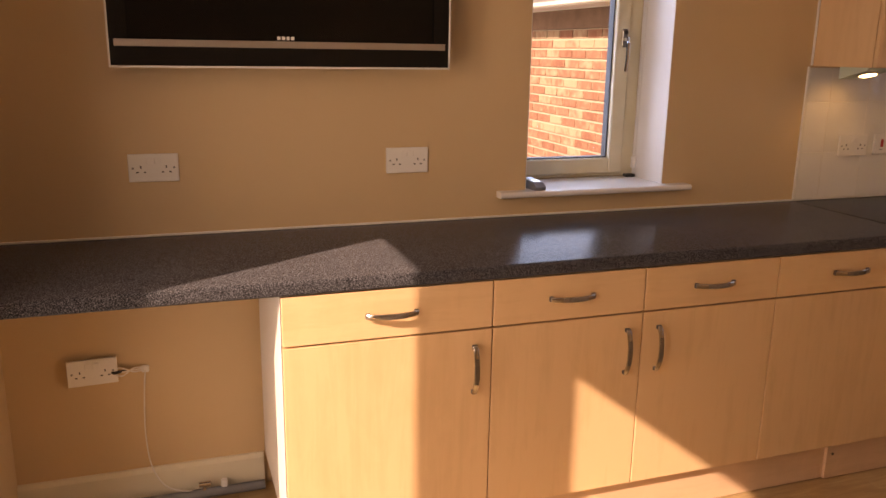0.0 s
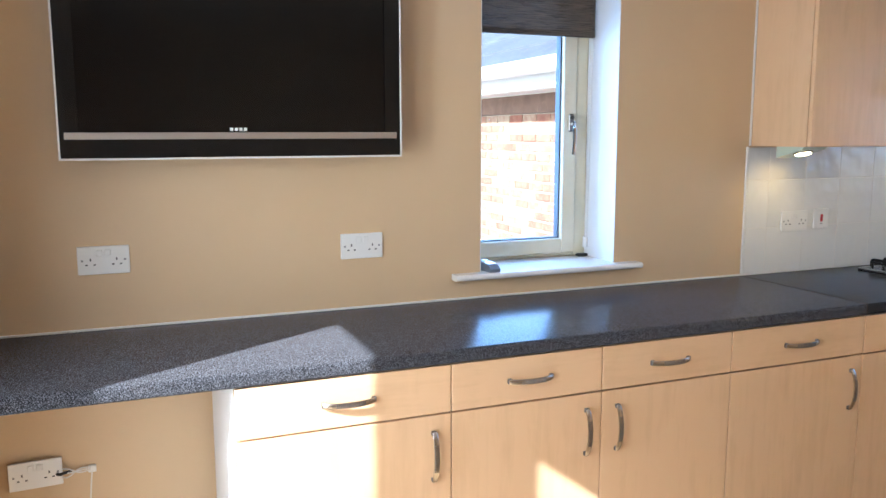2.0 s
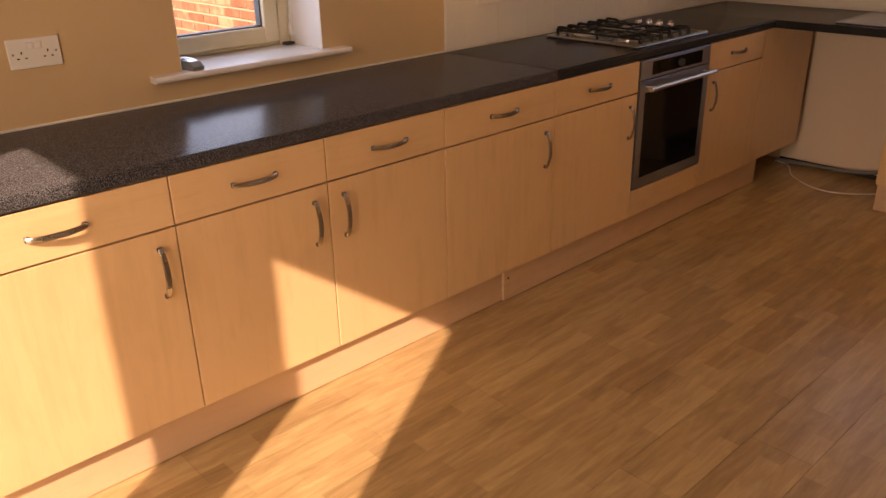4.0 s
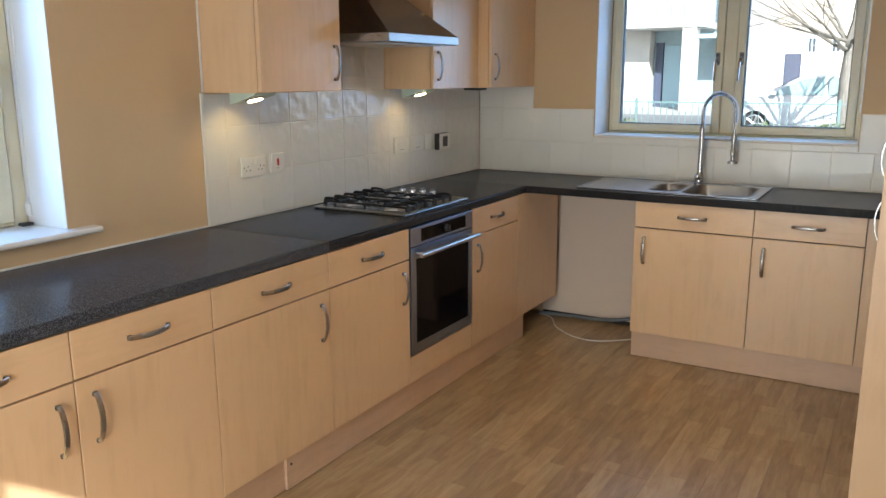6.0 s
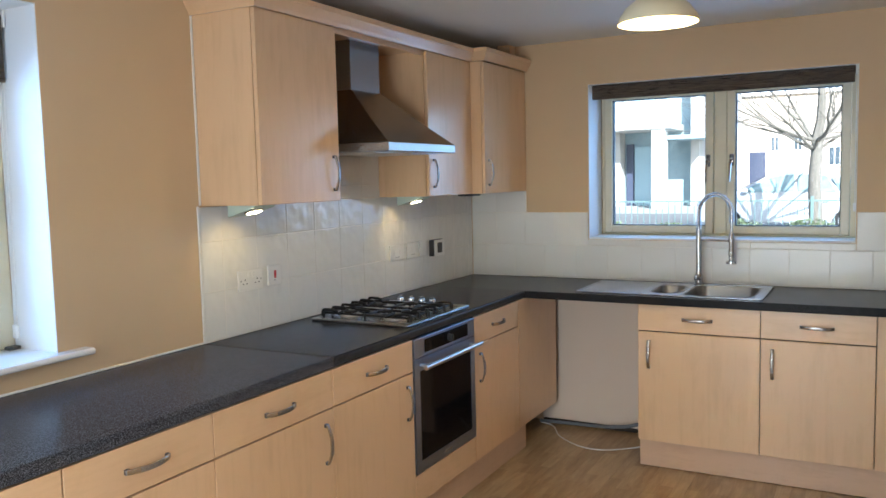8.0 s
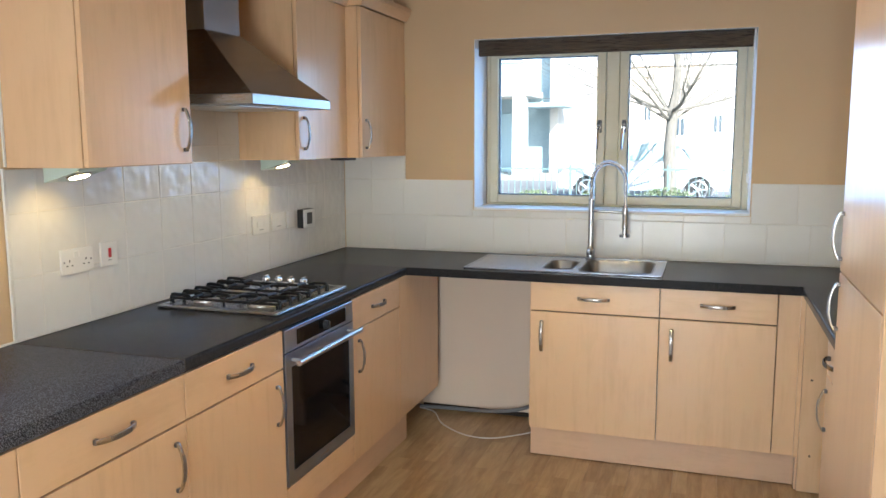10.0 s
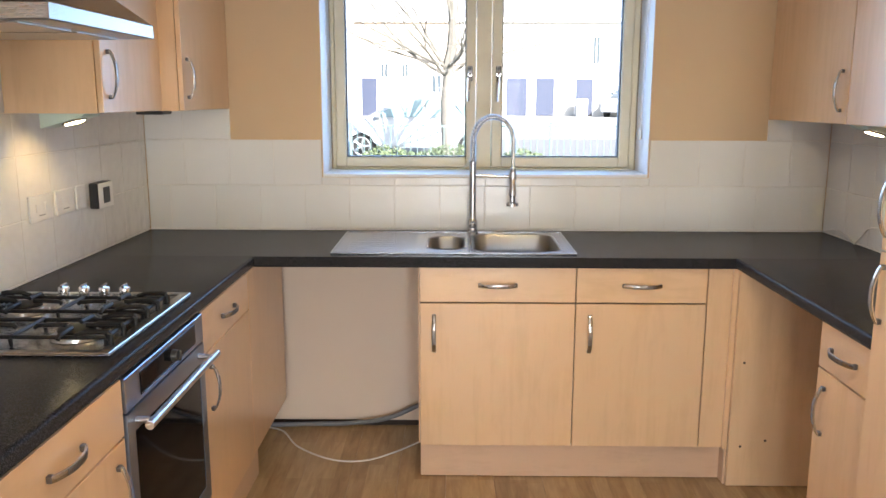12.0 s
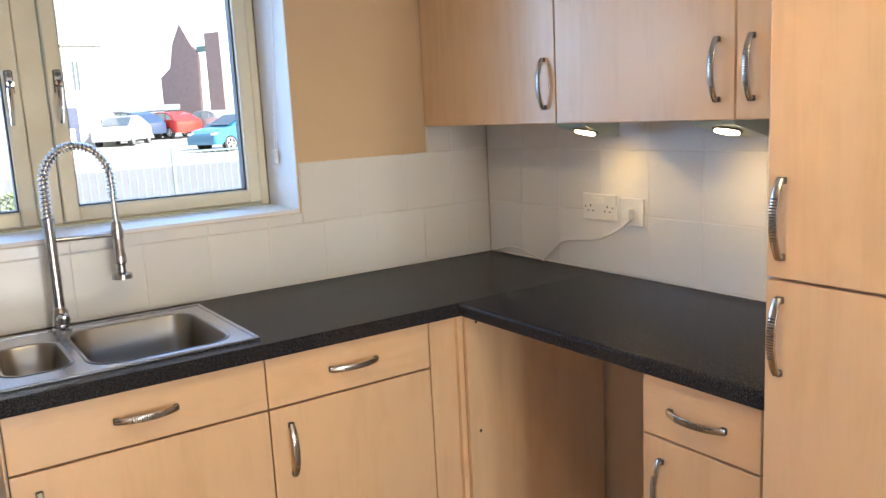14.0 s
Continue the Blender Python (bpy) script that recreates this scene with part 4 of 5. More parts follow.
def espag(parent, x, z, y):
    """A cranked window handle on its key plate, hanging down."""
    bm = bmesh.new()
    box(bm, x - 0.012, x + 0.012, y - 0.010, y, z - 0.030, z + 0.040, 0.004)
    h = part("handle_plate", bm, FOOT_METAL, parent)
    bm = bmesh.new()
    cyl(bm, (x, y - 0.010, z), (x, y - 0.030, z), 0.010, n=12)
    tube(bm, [(x, y - 0.028, z + 0.005), (x - 0.004, y - 0.042, z - 0.015), (x - 0.006, y - 0.046, z - 0.07), (x - 0.008, y - 0.040, z - 0.12)], [0.009, 0.009, 0.008, 0.006], 8)
    part("handle_lever", bm, CHROME, h, smooth=True)
    bm = bmesh.new()
    cyl(bm, (x, y - 0.018, z + 0.026), (x, y - 0.006, z + 0.026), 0.008, n=10)
    part("lock_button", bm, DARK, h)


def window(name, label, m, w, z0, z1, sashes, left=0.05, right=0.05, foot=0.05, head=0.05, stile=0.055, handles=()):
    """Outer frame in local x 0..w; -y is the room side. sashes: (x0, x1)."""
    win = thing(name, label, "window", m, kind="structure")
    bm = bmesh.new()
    bar_ring(bm, 0, w, z0, z1, left, right, foot, head, 0.0, 0.07)
    for (a, b), (c, d_) in zip(sashes, sashes[1:]):
        box(bm, b + 0.001, c - 0.001, 0.0005, 0.069, z0 + foot, z1 - head, 0.003)
    part("window_frame", bm, WIN_FRAME, win)
    for i, (a, b) in enumerate(sashes):
        bm = bmesh.new()
        s0, s1 = z0 + foot + 0.002, z1 - head - 0.002
        bar_ring(bm, a + 0.002, b - 0.002, s0, s1, stile, stile, stile, stile, -0.012, 0.05)
        s = part("sash", bm, WIN_FRAME, win)
        bm = bmesh.new()
        bar_ring(bm, a + stile + 0.0022, b - stile - 0.0022, s0 + stile, s1 - stile, 0.005, 0.005, 0.005, 0.005, 0.010, 0.045, 0)
        part("gasket", bm, GASKET, s)
        pane = boxed("pane", (a + stile + 0.004, b - stile - 0.004, 0.024, 0.028, s0 + stile + 0.003, s1 - stile - 0.003), GLASS, s)
        pane.visible_shadow = False
        if handles:
            hx = a + 0.03 if handles[i] == "l" else b - 0.03
            espag(s, hx, (z0 + z1) / 2 - 0.015, -0.012)
    return win


win_n = window("window_1", "cream timber double casement window over the sink, closed", pose(0.797, 5.245, 0), 1.422, 1.163, 2.066,
               [(0.020, 0.675), (0.746, 1.392)], 0.020, 0.030, 0.010, 0.028, 0.045, "rl")
win_w = window("window_2", "cream timber small casement window, closed", pose(-0.215, 1.402, 0, 0, 0, 90), 0.572, 1.008, 2.108,
               [(0.02, 0.517)], 0.02, 0.055, 0.012, 0.03, 0.060, "r")
for nm, dims, axis in (("reveal", W2, "n"), ("reveal", W1, "w")):
    a, b, z0, z1 = dims
    lin = structure("reveal_lining", "white painted window reveal")
    t = 0.003
    if axis == "n":
        for dd in ((a, a + t, 5.001, 5.246, z0, z1), (b - t, b, 5.001, 5.246, z0, z1), (a + t, b - t, 5.001, 5.246, z1 - t, z1), (a + t, b - t, 4.996, 5.246, z0, z0 + 0.012)):
            boxed("lining", dd, REVEAL, lin)
    else:
        for dd in ((-0.2145, -0.001, a, a + t, z0, z1), (-0.2145, -0.001, b - t, b, z0, z1), (-0.2145, -0.001, a + t, b - t, z1 - t, z1)):
            boxed("lining", dd, REVEAL, lin)
bm = bmesh.new()
box(bm, -0.214, 0.040, 1.4035, 1.9725, 0.985, 1.0065, 0.0)
box(bm, 0.0005, 0.040, 1.288, 2.075, 0.985, 1.0067, 0.0)
sill = part("window_sill", bm, SILL)
tagged(sill, "white gloss sill board with rounded nose at the small window", "window sill", kind="structure")
bm = bmesh.new()
tube(bm, [(0.040, 1.286, 0.9958), (0.040, 2.077, 0.9958)], 0.0112, 14)
tagged(part("sill_nose", bm, SILL, smooth=True), "rounded nose of the white sill board", "window sill", kind="structure")


def roller_blind(m, w, drop, z_top, label, tube_r=0.02, clip=None):
    b = thing("roller_blind", label, "blind", m)
    bm = bmesh.new()
    cyl(bm, (0.012, 0.03, z_top - 0.028), (w - 0.012, 0.03, z_top - 0.028), tube_r, n=20)
    part("roll", bm, BLIND, b, smooth=True)
    bm = bmesh.new()
    box(bm, 0.014, w - 0.014, 0.008, 0.010, z_top - drop, z_top - 0.02)
    part("cloth", bm, BLIND, b)
    boxed("bottom_bar", (0.014, w - 0.014, 0.003, 0.015, z_top - drop - 0.004, z_top - drop + 0.018), BLIND, b, 0.003)
    for x in (0.002, w - 0.010):
        boxed("end_bracket", (x, x + 0.008, 0.004, 0.055, z_top - 0.056, z_top - 0.002), SILL, b, 0.002)
    cy = 0.03 if clip is None else clip[0]
    foot = z_top - 0.86 if clip is None else clip[1]
    bm = bmesh.new()
    for dy in (-0.004, 0.014):
        tube(bm, [(w - 0.006, 0.03 + dy, z_top - 0.03), (w - 0.006, cy + dy, foot)], 0.0014, 6)
    part("pull_cord", bm, SILL, b)
    bm = bmesh.new()
    box(bm, w - 0.014, w - 0.001, cy - 0.008, cy + 0.016, foot - 0.035, foot + 0.012, 0.003)
    part("cord_clip", bm, PLASTIC, b)
    return b


roller_blind(pose(0.796, 5.012, 0), 1.424, 0.092, 2.078, "brown woven roller blind rolled up over the sink window", clip=(0.122, 1.345))
roller_blind(pose(-0.14, 1.404, 0, 0, 0, 90), 0.568, 0.228, 2.108, "brown woven roller blind, a quarter down at the small window", clip=(0.05, 1.075))
bm = bmesh.new()
box(bm, -0.205, -0.175, 1.925, 1.968, 1.0068, 1.018, 0.003)
tagged(part("blind_cord_cleat", bm, DARK), "small dark fitting on the sill", "fitting")
rem = thing("cordless_handset", "small silver and blue handset lying on the window sill", "handset", pose(-0.015, 1.440, 1.0068, 0, 0, 8))
bm = bmesh.new()
extrude(bm, [(-0.048, 0.0), (0.048, 0.0), (0.050, 0.012), (0.030, 0.026), (-0.040, 0.034), (-0.050, 0.020)], -0.021, 0.021, "y")
part("case", bm, CABLE_G, rem)
bm = bmesh.new()
extrude(bm, [(-0.036, 0.0342), (0.026, 0.0273), (0.026, 0.029), (-0.036, 0.036)], -0.015, 0.015, "y")
part("keypad", bm, TV_SILVER, rem)
bm = bmesh.new()
extrude(bm, [(-0.032, 0.0362), (-0.008, 0.0335), (-0.008, 0.0345), (-0.032, 0.0372)], -0.012, 0.012, "y")
part("display", bm, material("blue_display", (0.08, 0.20, 0.35), 0.2), rem)

# ---- garden doors behind the walk ----
gd = thing("garden_doors", "cream double glazed garden doors, closed", "door", Matrix(), kind="structure")
bm = bmesh.new()
for dims in ((DG[0], 0.975, 0, 2.06), (2.138, DG[1], 0, 2.06), (1.409, 1.685, 0, 2.06)):
    box(bm, dims[0], dims[1], -0.53, -0.48, dims[2], dims[3])
for a, b in ((0.975, 1.409), (1.685, 2.138)):
    box(bm, a, b, -0.53, -0.48, 0, 0.10)
    box(bm, a, b, -0.53, -0.48, 1.905, 2.06)
part("door_frame", bm, WIN_FRAME, gd)
for a, b in ((0.975, 1.409), (1.685, 2.138)):
    p = boxed("pane", (a, b, -0.507, -0.503, 0.10, 1.905), GLASS, gd)
    p.visible_shadow = False
# ---- lamps ----
def under_light(m, label):
    """A wedge-shaped glass spotlight under a cabinet; -y is the room side."""
    l = thing("cabinet_light", label, "light fitting", m)
    bm = bmesh.new()
    extrude(bm, [(-0.10, 0.0), (0.04, 0.0), (0.04, -0.046), (-0.09, -0.010)], -0.060, 0.060, "x")
    part("body", bm, FROSTED, l)
    m2 = Matrix.Translation((0, -0.040, -0.0265)) @ pose(0, 0, 0, -15.5, 0, 0)
    bm = bmesh.new()
    bmesh.ops.create_cone(bm, cap_ends=True, segments=28, radius1=0.036, radius2=0.038, depth=0.005, matrix=m2)
    part("lens_ring", bm, DARK_METAL, l)
    bm = bmesh.new()
    bmesh.ops.create_cone(bm, cap_ends=True, segments=24, radius1=0.030, radius2=0.031, depth=0.010, matrix=m2)
    part("lens", bm, LAMP_LENS, l)
    bulb = bpy.data.lights.new("cabinet_lamp", "SPOT")
    bulb.energy, bulb.color, bulb.spot_size, bulb.spot_blend, bulb.shadow_soft_size = 0.26, (1.0, 0.62, 0.20), radians(100), 0.8, 0.02
    ob = new("cabinet_lamp", bulb)
    ob.matrix_world = m @ look((0, -0.048, -0.062), (0, 0.10, -0.2))
    return l


under_light(pose(0.135, 2.735, ZC + 0.005, 0, 0, 90), "lit wedge-shaped light under the end wall cabinet")
under_light(pose(0.135, 3.99, ZC - 0.001, 0, 0, 90), "lit wedge-shaped light under the cabinet beside the hood")
under_light(pose(2.865, 4.27, ZR - 0.001, 0, 0, -90), "lit wedge-shaped light under the cabinet by the corner")
under_light(pose(2.865, 3.78, ZR - 0.001, 0, 0, -90), "lit wedge-shaped light near the tall cupboard")
bm = bmesh.new()
box(bm, 0.20, 0.30, 4.42, 4.52, ZC - 0.014, ZC - 0.001, 0.003)
tagged(part("under_cabinet_fitting", bm, DARK), "small dark fitting under the corner wall cabinet", "fitting")

PX, PY, PZ = 1.61, 3.3, 2.076
pend = thing("pendant_lamp", "cream domed pendant lamp, lit, hanging from the ceiling", "pendant lamp", pose(PX, PY, PZ))
bm = bmesh.new()
lathe(bm, [(0.142, 0.0), (0.143, 0.004), (0.138, 0.022), (0.115, 0.056), (0.082, 0.082), (0.052, 0.098), (0.042, 0.112), (0.036, 0.150), (0.030, 0.165), (0.0, 0.166)], n=40)
part("shade", bm, CREAM, pend, smooth=True)
bm = bmesh.new()
lathe(bm, [(0.139, 0.003), (0.134, 0.020), (0.111, 0.053), (0.078, 0.078), (0.0, 0.094)], n=40)
part("shade_lining", bm, SHADE_IN, pend, "lit pale yellow inside", smooth=True)
bm = bmesh.new()
tube(bm, [(0, 0, 0.166), (0, 0, H - PZ - 0.02)], 0.003, 8)
part("flex", bm, PLASTIC, pend)
bm = bmesh.new()
lathe(bm, [(0.0, H - PZ - 0.03), (0.03, H - PZ - 0.028), (0.045, H - PZ - 0.001), (0, H - PZ - 0.001)])
part("ceiling_rose", bm, PLASTIC, pend, smooth=True)
pl = bpy.data.lights.new("pendant_bulb", "POINT")
pl.energy, pl.color, pl.shadow_soft_size = 4, (1.0, 0.78, 0.5), 0.04
pl_ob = new("pendant_bulb", pl)
pl_ob.location = (PX, PY, PZ + 0.03)

# ---- the open end under the worktop ----
bm = bmesh.new()
extrude(bm, [(0.0, 0.0), (0.016, 0.0), (0.016, 0.105), (0.008, 0.118), (0.0, 0.12)], YG + 0.001, 0.434, "y")
tagged(part("baseboard", bm, SKIRTING), "cream skirting board under the open worktop end", "skirting board", kind="structure")
pipe = thing("waste_pipe", "grey pipe with a white valve on the floor by the skirting", "pipe", Matrix())
bm = bmesh.new()
tube(bm, [(0.055, YG + 0.02, 0.022), (0.055, 0.43, 0.022)], 0.016, 12)
part("pipe_run", bm, CABLE_G, pipe, smooth=True)
bm = bmesh.new()
cyl(bm, (0.055, 0.23, 0.036), (0.055, 0.23, 0.062), 0.008, n=12)
cyl(bm, (0.055, 0.212, 0.056), (0.055, 0.250, 0.056), 0.010, n=12)
part("valve", bm, CHROME, pipe, smooth=True)


def cable(name, label, pts, r, mat, category="cable", n=60):
    """A smooth lead through a few points."""
    bm = bmesh.new()
    P = [Vector(p) for p in pts]
    P = [P[0] * 2 - P[1]] + P + [P[-1] * 2 - P[-2]]
    out = []
    for i in range(1, len(P) - 2):
        for k in range(10):
            t = k / 10
            a, b, c, d = P[i - 1], P[i], P[i + 1], P[i + 2]
            out.append(0.5 * ((2 * b) + (c - a) * t + (2 * a - 5 * b + 4 * c - d) * t * t + (3 * b - a - 3 * c + d) * t ** 3))
    out.append(P[-2])
    tube(bm, out, r, 8)
    return tagged(part(name, bm, mat, smooth=True), label, category)


bm = bmesh.new()
box(bm, 0.0006, 0.013, -0.150, -0.036, 0.455, 0.520, 0.002)
tagged(part("socket_box", bm, DARK), "dark recessed box behind the loose socket", "socket box")
bm = bmesh.new()
box(bm, 0.0006, 0.010, 0.058, 0.082, 0.462, 0.486, 0.003)
tagged(part("cable_grommet", bm, PLASTIC), "small white cable outlet on the wall", "cable outlet")
cable("power_cable", "thin pale cable hanging from the wall outlet to the floor", [(0.010, 0.070, 0.470), (0.016, 0.064, 0.42), (0.014, 0.058, 0.33), (0.014, 0.056, 0.24), (0.022, 0.066, 0.14), (0.040, 0.10, 0.07), (0.055, 0.15, 0.045), (0.060, 0.19, 0.041)], 0.0022, CABLE_W)
for k in range(3):
    cable("power_cable", "short pale lead between the loose socket and the outlet", [(0.012, -0.030, 0.486 - 0.006 * k), (0.022 + 0.004 * k, 0.0, 0.490 - 0.012 * k), (0.018, 0.035, 0.472 + 0.006 * k), (0.010, 0.066, 0.474 + 0.004 * k)], 0.0022, CABLE_W)
cable("power_cable", "short dark lead at the low socket", [(0.012, -0.034, 0.480), (0.028, -0.022, 0.478), (0.026, -0.006, 0.480), (0.012, 0.01, 0.476)], 0.005, DARK)
bm = bmesh.new()
box(bm, 0.040, 0.062, 0.285, 0.305, 0.036, 0.062, 0.003)
tagged(part("pipe_clip", bm, PLASTIC), "white clip on the grey pipe", "pipe clip")
cable("drain_hose", "grey hose along the back of the dishwasher gap", [(0.50, 4.90, 0.02), (0.70, 4.90, 0.026), (0.90, 4.90, 0.032), (1.08, 4.90, 0.060), (1.234, 4.90, 0.13)], 0.011, CABLE_G, "hose")
cable("power_cable", "white cable curling on the floor of the dishwasher gap", [(0.50, 4.90, 0.012), (0.60, 4.86, 0.008), (0.70, 4.70, 0.006), (0.86, 4.58, 0.006), (1.0, 4.57, 0.006), (1.13, 4.66, 0.006), (1.26, 4.80, 0.006)], 0.0038, CABLE_W)
cable("power_cable", "white cable from the plug to the worktop corner", [(3.0, 4.25, 1.10), (2.985, 4.31, 1.055), (2.990, 4.40, 1.02), (2.992, 4.55, 1.00), (2.994, 4.62, 0.955), (2.990, 4.66, 0.918)], 0.0035, CABLE_W)
cable("power_cable", "thin white cable lying against the corner tiles", [(2.990, 4.66, 0.916), (2.995, 4.75, 0.935), (3.0, 4.85, 0.945), (2.995, 4.96, 0.92)], 0.003, CABLE_W)

# ---- tiles on the walls ----
tile_field("tiles_west", "glazed off-white square tiles above the worktop", pose(0, 2.614, 0, 0, 0, 90), steps(0, 2.374, 0.115), [0.9185, 1.11, 1.312, ZC], TILE_WAVY)
tile_field("tiles_behind_hob", "glazed off-white square tiles behind the hood", pose(0, 3.130, 0, 0, 0, 90), steps(0, 0.768, 0.199), [ZC + 0.001, 1.512, 1.66], TILE_WAVY)
tile_field("tiles_north", "glazed off-white square tiles below the window sill", pose(0, 5.0, 0), steps(0.008, 3.009, 0.107), [0.9185, 1.112])
tile_field("tiles_north", "glazed off-white square tiles in the corner under the cabinet", pose(0, 5.0, 0), [0.008, 0.178, 0.376, 0.573, 0.785], [1.1125, 1.313])
tile_field("tiles_north", "cut strip of off-white tiles under the window", pose(0, 5.0, 0), steps(0.7855, 2.2295, 0.909), [1.1125, 1.148])
tile_field("tiles_north", "glazed off-white square tiles beside the window", pose(0, 5.0, 0), [2.230, 2.445, 2.643, 2.843, 3.009], [1.1125, 1.313])
tile_field("tiles_north", "cut tiles at the corner cabinet", pose(0, 5.0, 0), [0.008, 0.178, 0.386], [1.3135, ZC - 0.001])
tile_field("tiles_north", "cut tiles at the far cabinet", pose(0, 5.0, 0), [2.737, 2.843, 3.009], [1.3135, ZR - 0.001])
tile_field("tiles_east", "glazed off-white square tiles by the tall cupboard", pose(XR, 4.992, 0, 0, 0, -90), steps(0, 1.598, 0.2), [0.9185, 1.11, 1.312, ZR - 0.001])
panel_thing("tile_edge_trim", "white trim strip at the end of the tiles", (0.0005, 0.010, 2.604, 2.613, 0.9185, ZC + 0.004), SEALANT, 0.002, "trim")
panel_thing("tile_edge_trim", "white caulk line beside the end wall cabinet", (0.0005, 0.006, 2.618, 2.627, ZC + 0.008, ZT), SEALANT, 0.001, "trim")

# ---- floor boards ----
boards = {}
rows_n = 0
x = 0.0
while x < XE:
    wdt = min(0.192, XE - x)
    y = YG - [0.0, 0.8, 0.4][rows_n % 3]
    while y < YS:
        y0, y1 = max(y, YG), min(y + 1.285, YS)
        if y1 - y0 > 0.02 and not (x > XR + 0.15 and y0 > 2.9):
            if x + wdt > XR + 0.19 and y1 > 2.70:
                y1 = 2.70
            key = (round(wdt, 4), round(y1 - y0, 4))
            if key[1] > 0.02:
                if key not in boards:
                    bm = bmesh.new()
                    box(bm, 0.0004, key[0] - 0.0004, 0.0004, key[1] - 0.0004, -0.0075, 0.0, 0.0006)
                    boards[key] = mesh_of("floorboard", bm, FLOOR)
                shared("floorboard", boards[key], floor, Matrix.Translation((x, y0, 0.0)))
        y += 1.285
    x += 0.192
    rows_n += 1

# ---- outside ----
def ground_z(y):
    return -0.05 + 0.02 * max(0.0, y - 16)


ASPHALT = mixed(material("asphalt", (0.14, 0.14, 0.14), 0.85), (0.12, 0.12, 0.122), (0.17, 0.168, 0.165), 6, 8, bumps=0.3)
PAVING = mixed(material("pale_paving", (0.30, 0.29, 0.27), 0.85), (0.26, 0.25, 0.23), (0.34, 0.33, 0.31), 4, 6, bumps=0.2)
GRASS = mixed(material("grass", (0.08, 0.11, 0.04), 0.9), (0.05, 0.08, 0.03), (0.10, 0.13, 0.05), 3, 8, bumps=0.5)
LEAF = mixed(material("hedge_leaf", (0.12, 0.16, 0.08), 0.7), (0.09, 0.125, 0.06), (0.15, 0.185, 0.10), 5, 4)
BARK = mixed(material("grey_bark", (0.20, 0.17, 0.14), 0.9), (0.11, 0.10, 0.085), (0.20, 0.18, 0.155), 9, 6, bumps=0.6, stretch=(3, 3, 0.7))
RAIL = material("grey_painted_steel", (0.13, 0.20, 0.20), 0.5)
RENDER_WALL = mixed(material("pale_render", (0.46, 0.45, 0.43), 0.9), (0.42, 0.41, 0.39), (0.50, 0.49, 0.47), 1.2, 5)
BLUE_GREY = mixed(material("blue_grey_cladding", (0.30, 0.40, 0.44), 0.7), (0.28, 0.37, 0.42), (0.34, 0.44, 0.48), 2, 4)
HOUSE_ROOF = mixed(material("grey_roof_tiles", (0.27, 0.26, 0.25), 0.8), (0.23, 0.225, 0.22), (0.31, 0.30, 0.29), 3, 6)
ROOF = mixed(material("slate_roof", (0.10, 0.11, 0.13), 0.6), (0.08, 0.09, 0.11), (0.13, 0.15, 0.18), 3, 5)
DOOR_NAVY = material("navy_door_paint", (0.05, 0.06, 0.10), 0.4)
FAR_PANE = material("far_window_pane", (0.06, 0.08, 0.10), 0.05)
CAR_PANE = material("pale_car_glass", (0.20, 0.28, 0.29), 0.1)
FASCIA = material("white_fascia", (0.78, 0.78, 0.77), 0.4)
TYRE = material("tyre_rubber", (0.02, 0.02, 0.02), 0.8)
ALLOY = material("alloy_wheel", (0.6, 0.6, 0.6), 0.3, 0.9)


def car_paint(name, colour):
    return material(name, colour, 0.25, 0.0, Coat_Weight=0.6)


def brick_material(name, a, b, c):
    m = material(name, a, 0.9)
    o = m.node_tree.nodes.new("ShaderNodeObjectInfo")
    n = add(m, "ShaderNodeTexNoise", Scale=14.0, Detail=5.0)
    join(m, space(m, local=False), n.inputs["Vector"])
    s = m.node_tree.nodes.new("ShaderNodeMath")
    s.operation = "MULTIPLY_ADD"
    s.inputs[1].default_value = 0.55
    join(m, o.outputs["Random"], s.inputs[0])
    join(m, n.outputs["Fac"], s.inputs[2])
    join(m, ramp(m, s.outputs[0], [(0.42, a), (0.74, b), (0.96, c)]), shader(m).inputs["Base Color"])
    bump(m, n.outputs["Fac"], 0.4, 0.003)
    return m


BRICK = brick_material("orange_red_brick", (0.29, 0.125, 0.085), (0.36, 0.19, 0.13), (0.46, 0.34, 0.24))
MORTAR = mixed(material("mortar", (0.48, 0.40, 0.32), 0.95), (0.50, 0.41, 0.32), (0.58, 0.49, 0.39), 20)
BAND = mixed(material("dull_brown_brick", (0.24, 0.15, 0.11), 0.9), (0.19, 0.12, 0.09), (0.29, 0.19, 0.14), 9, 5)

bm = bmesh.new()
ys = (-80, 16, 200, 700)
for y0, y1 in zip(ys, ys[1:]):
    vs = [bm.verts.new(p) for p in ((-700, y0, ground_z(y0)), (700, y0, ground_z(y0)), (700, y1, ground_z(y1)), (-700, y1, ground_z(y1)))]
    bm.faces.new(vs)
bmesh.ops.remove_doubles(bm, verts=bm.verts, dist=1e-4)
tagged(part("ground", bm, PAVING), "pale paved ground outside", "ground", kind="structure")


def strip(name, label, y0, y1, lift, mat, category):
    bm = bmesh.new()
    extrude(bm, [(y0, ground_z(y0) - 0.02), (y1, ground_z(y1) - 0.02), (y1, ground_z(y1) + lift), (y0, ground_z(y0) + lift)], -90, 90, "x")
    return tagged(part(name, bm, mat), label, category, kind="structure")


strip("lawn", "grass strip in front of the railings", 9.0, 15.9, 0.01, GRASS, "grass")
strip("pavement", "pale pavement along the road", 16.3, 18.9, 0.012, PAVING, "pavement")
strip("road", "grey asphalt road beyond the railings", 19.1, 27.5, 0.006, ASPHALT, "road")
strip("kerb", "pale stone kerb at the road", 18.9, 19.1, 0.014, RENDER_WALL, "kerb")

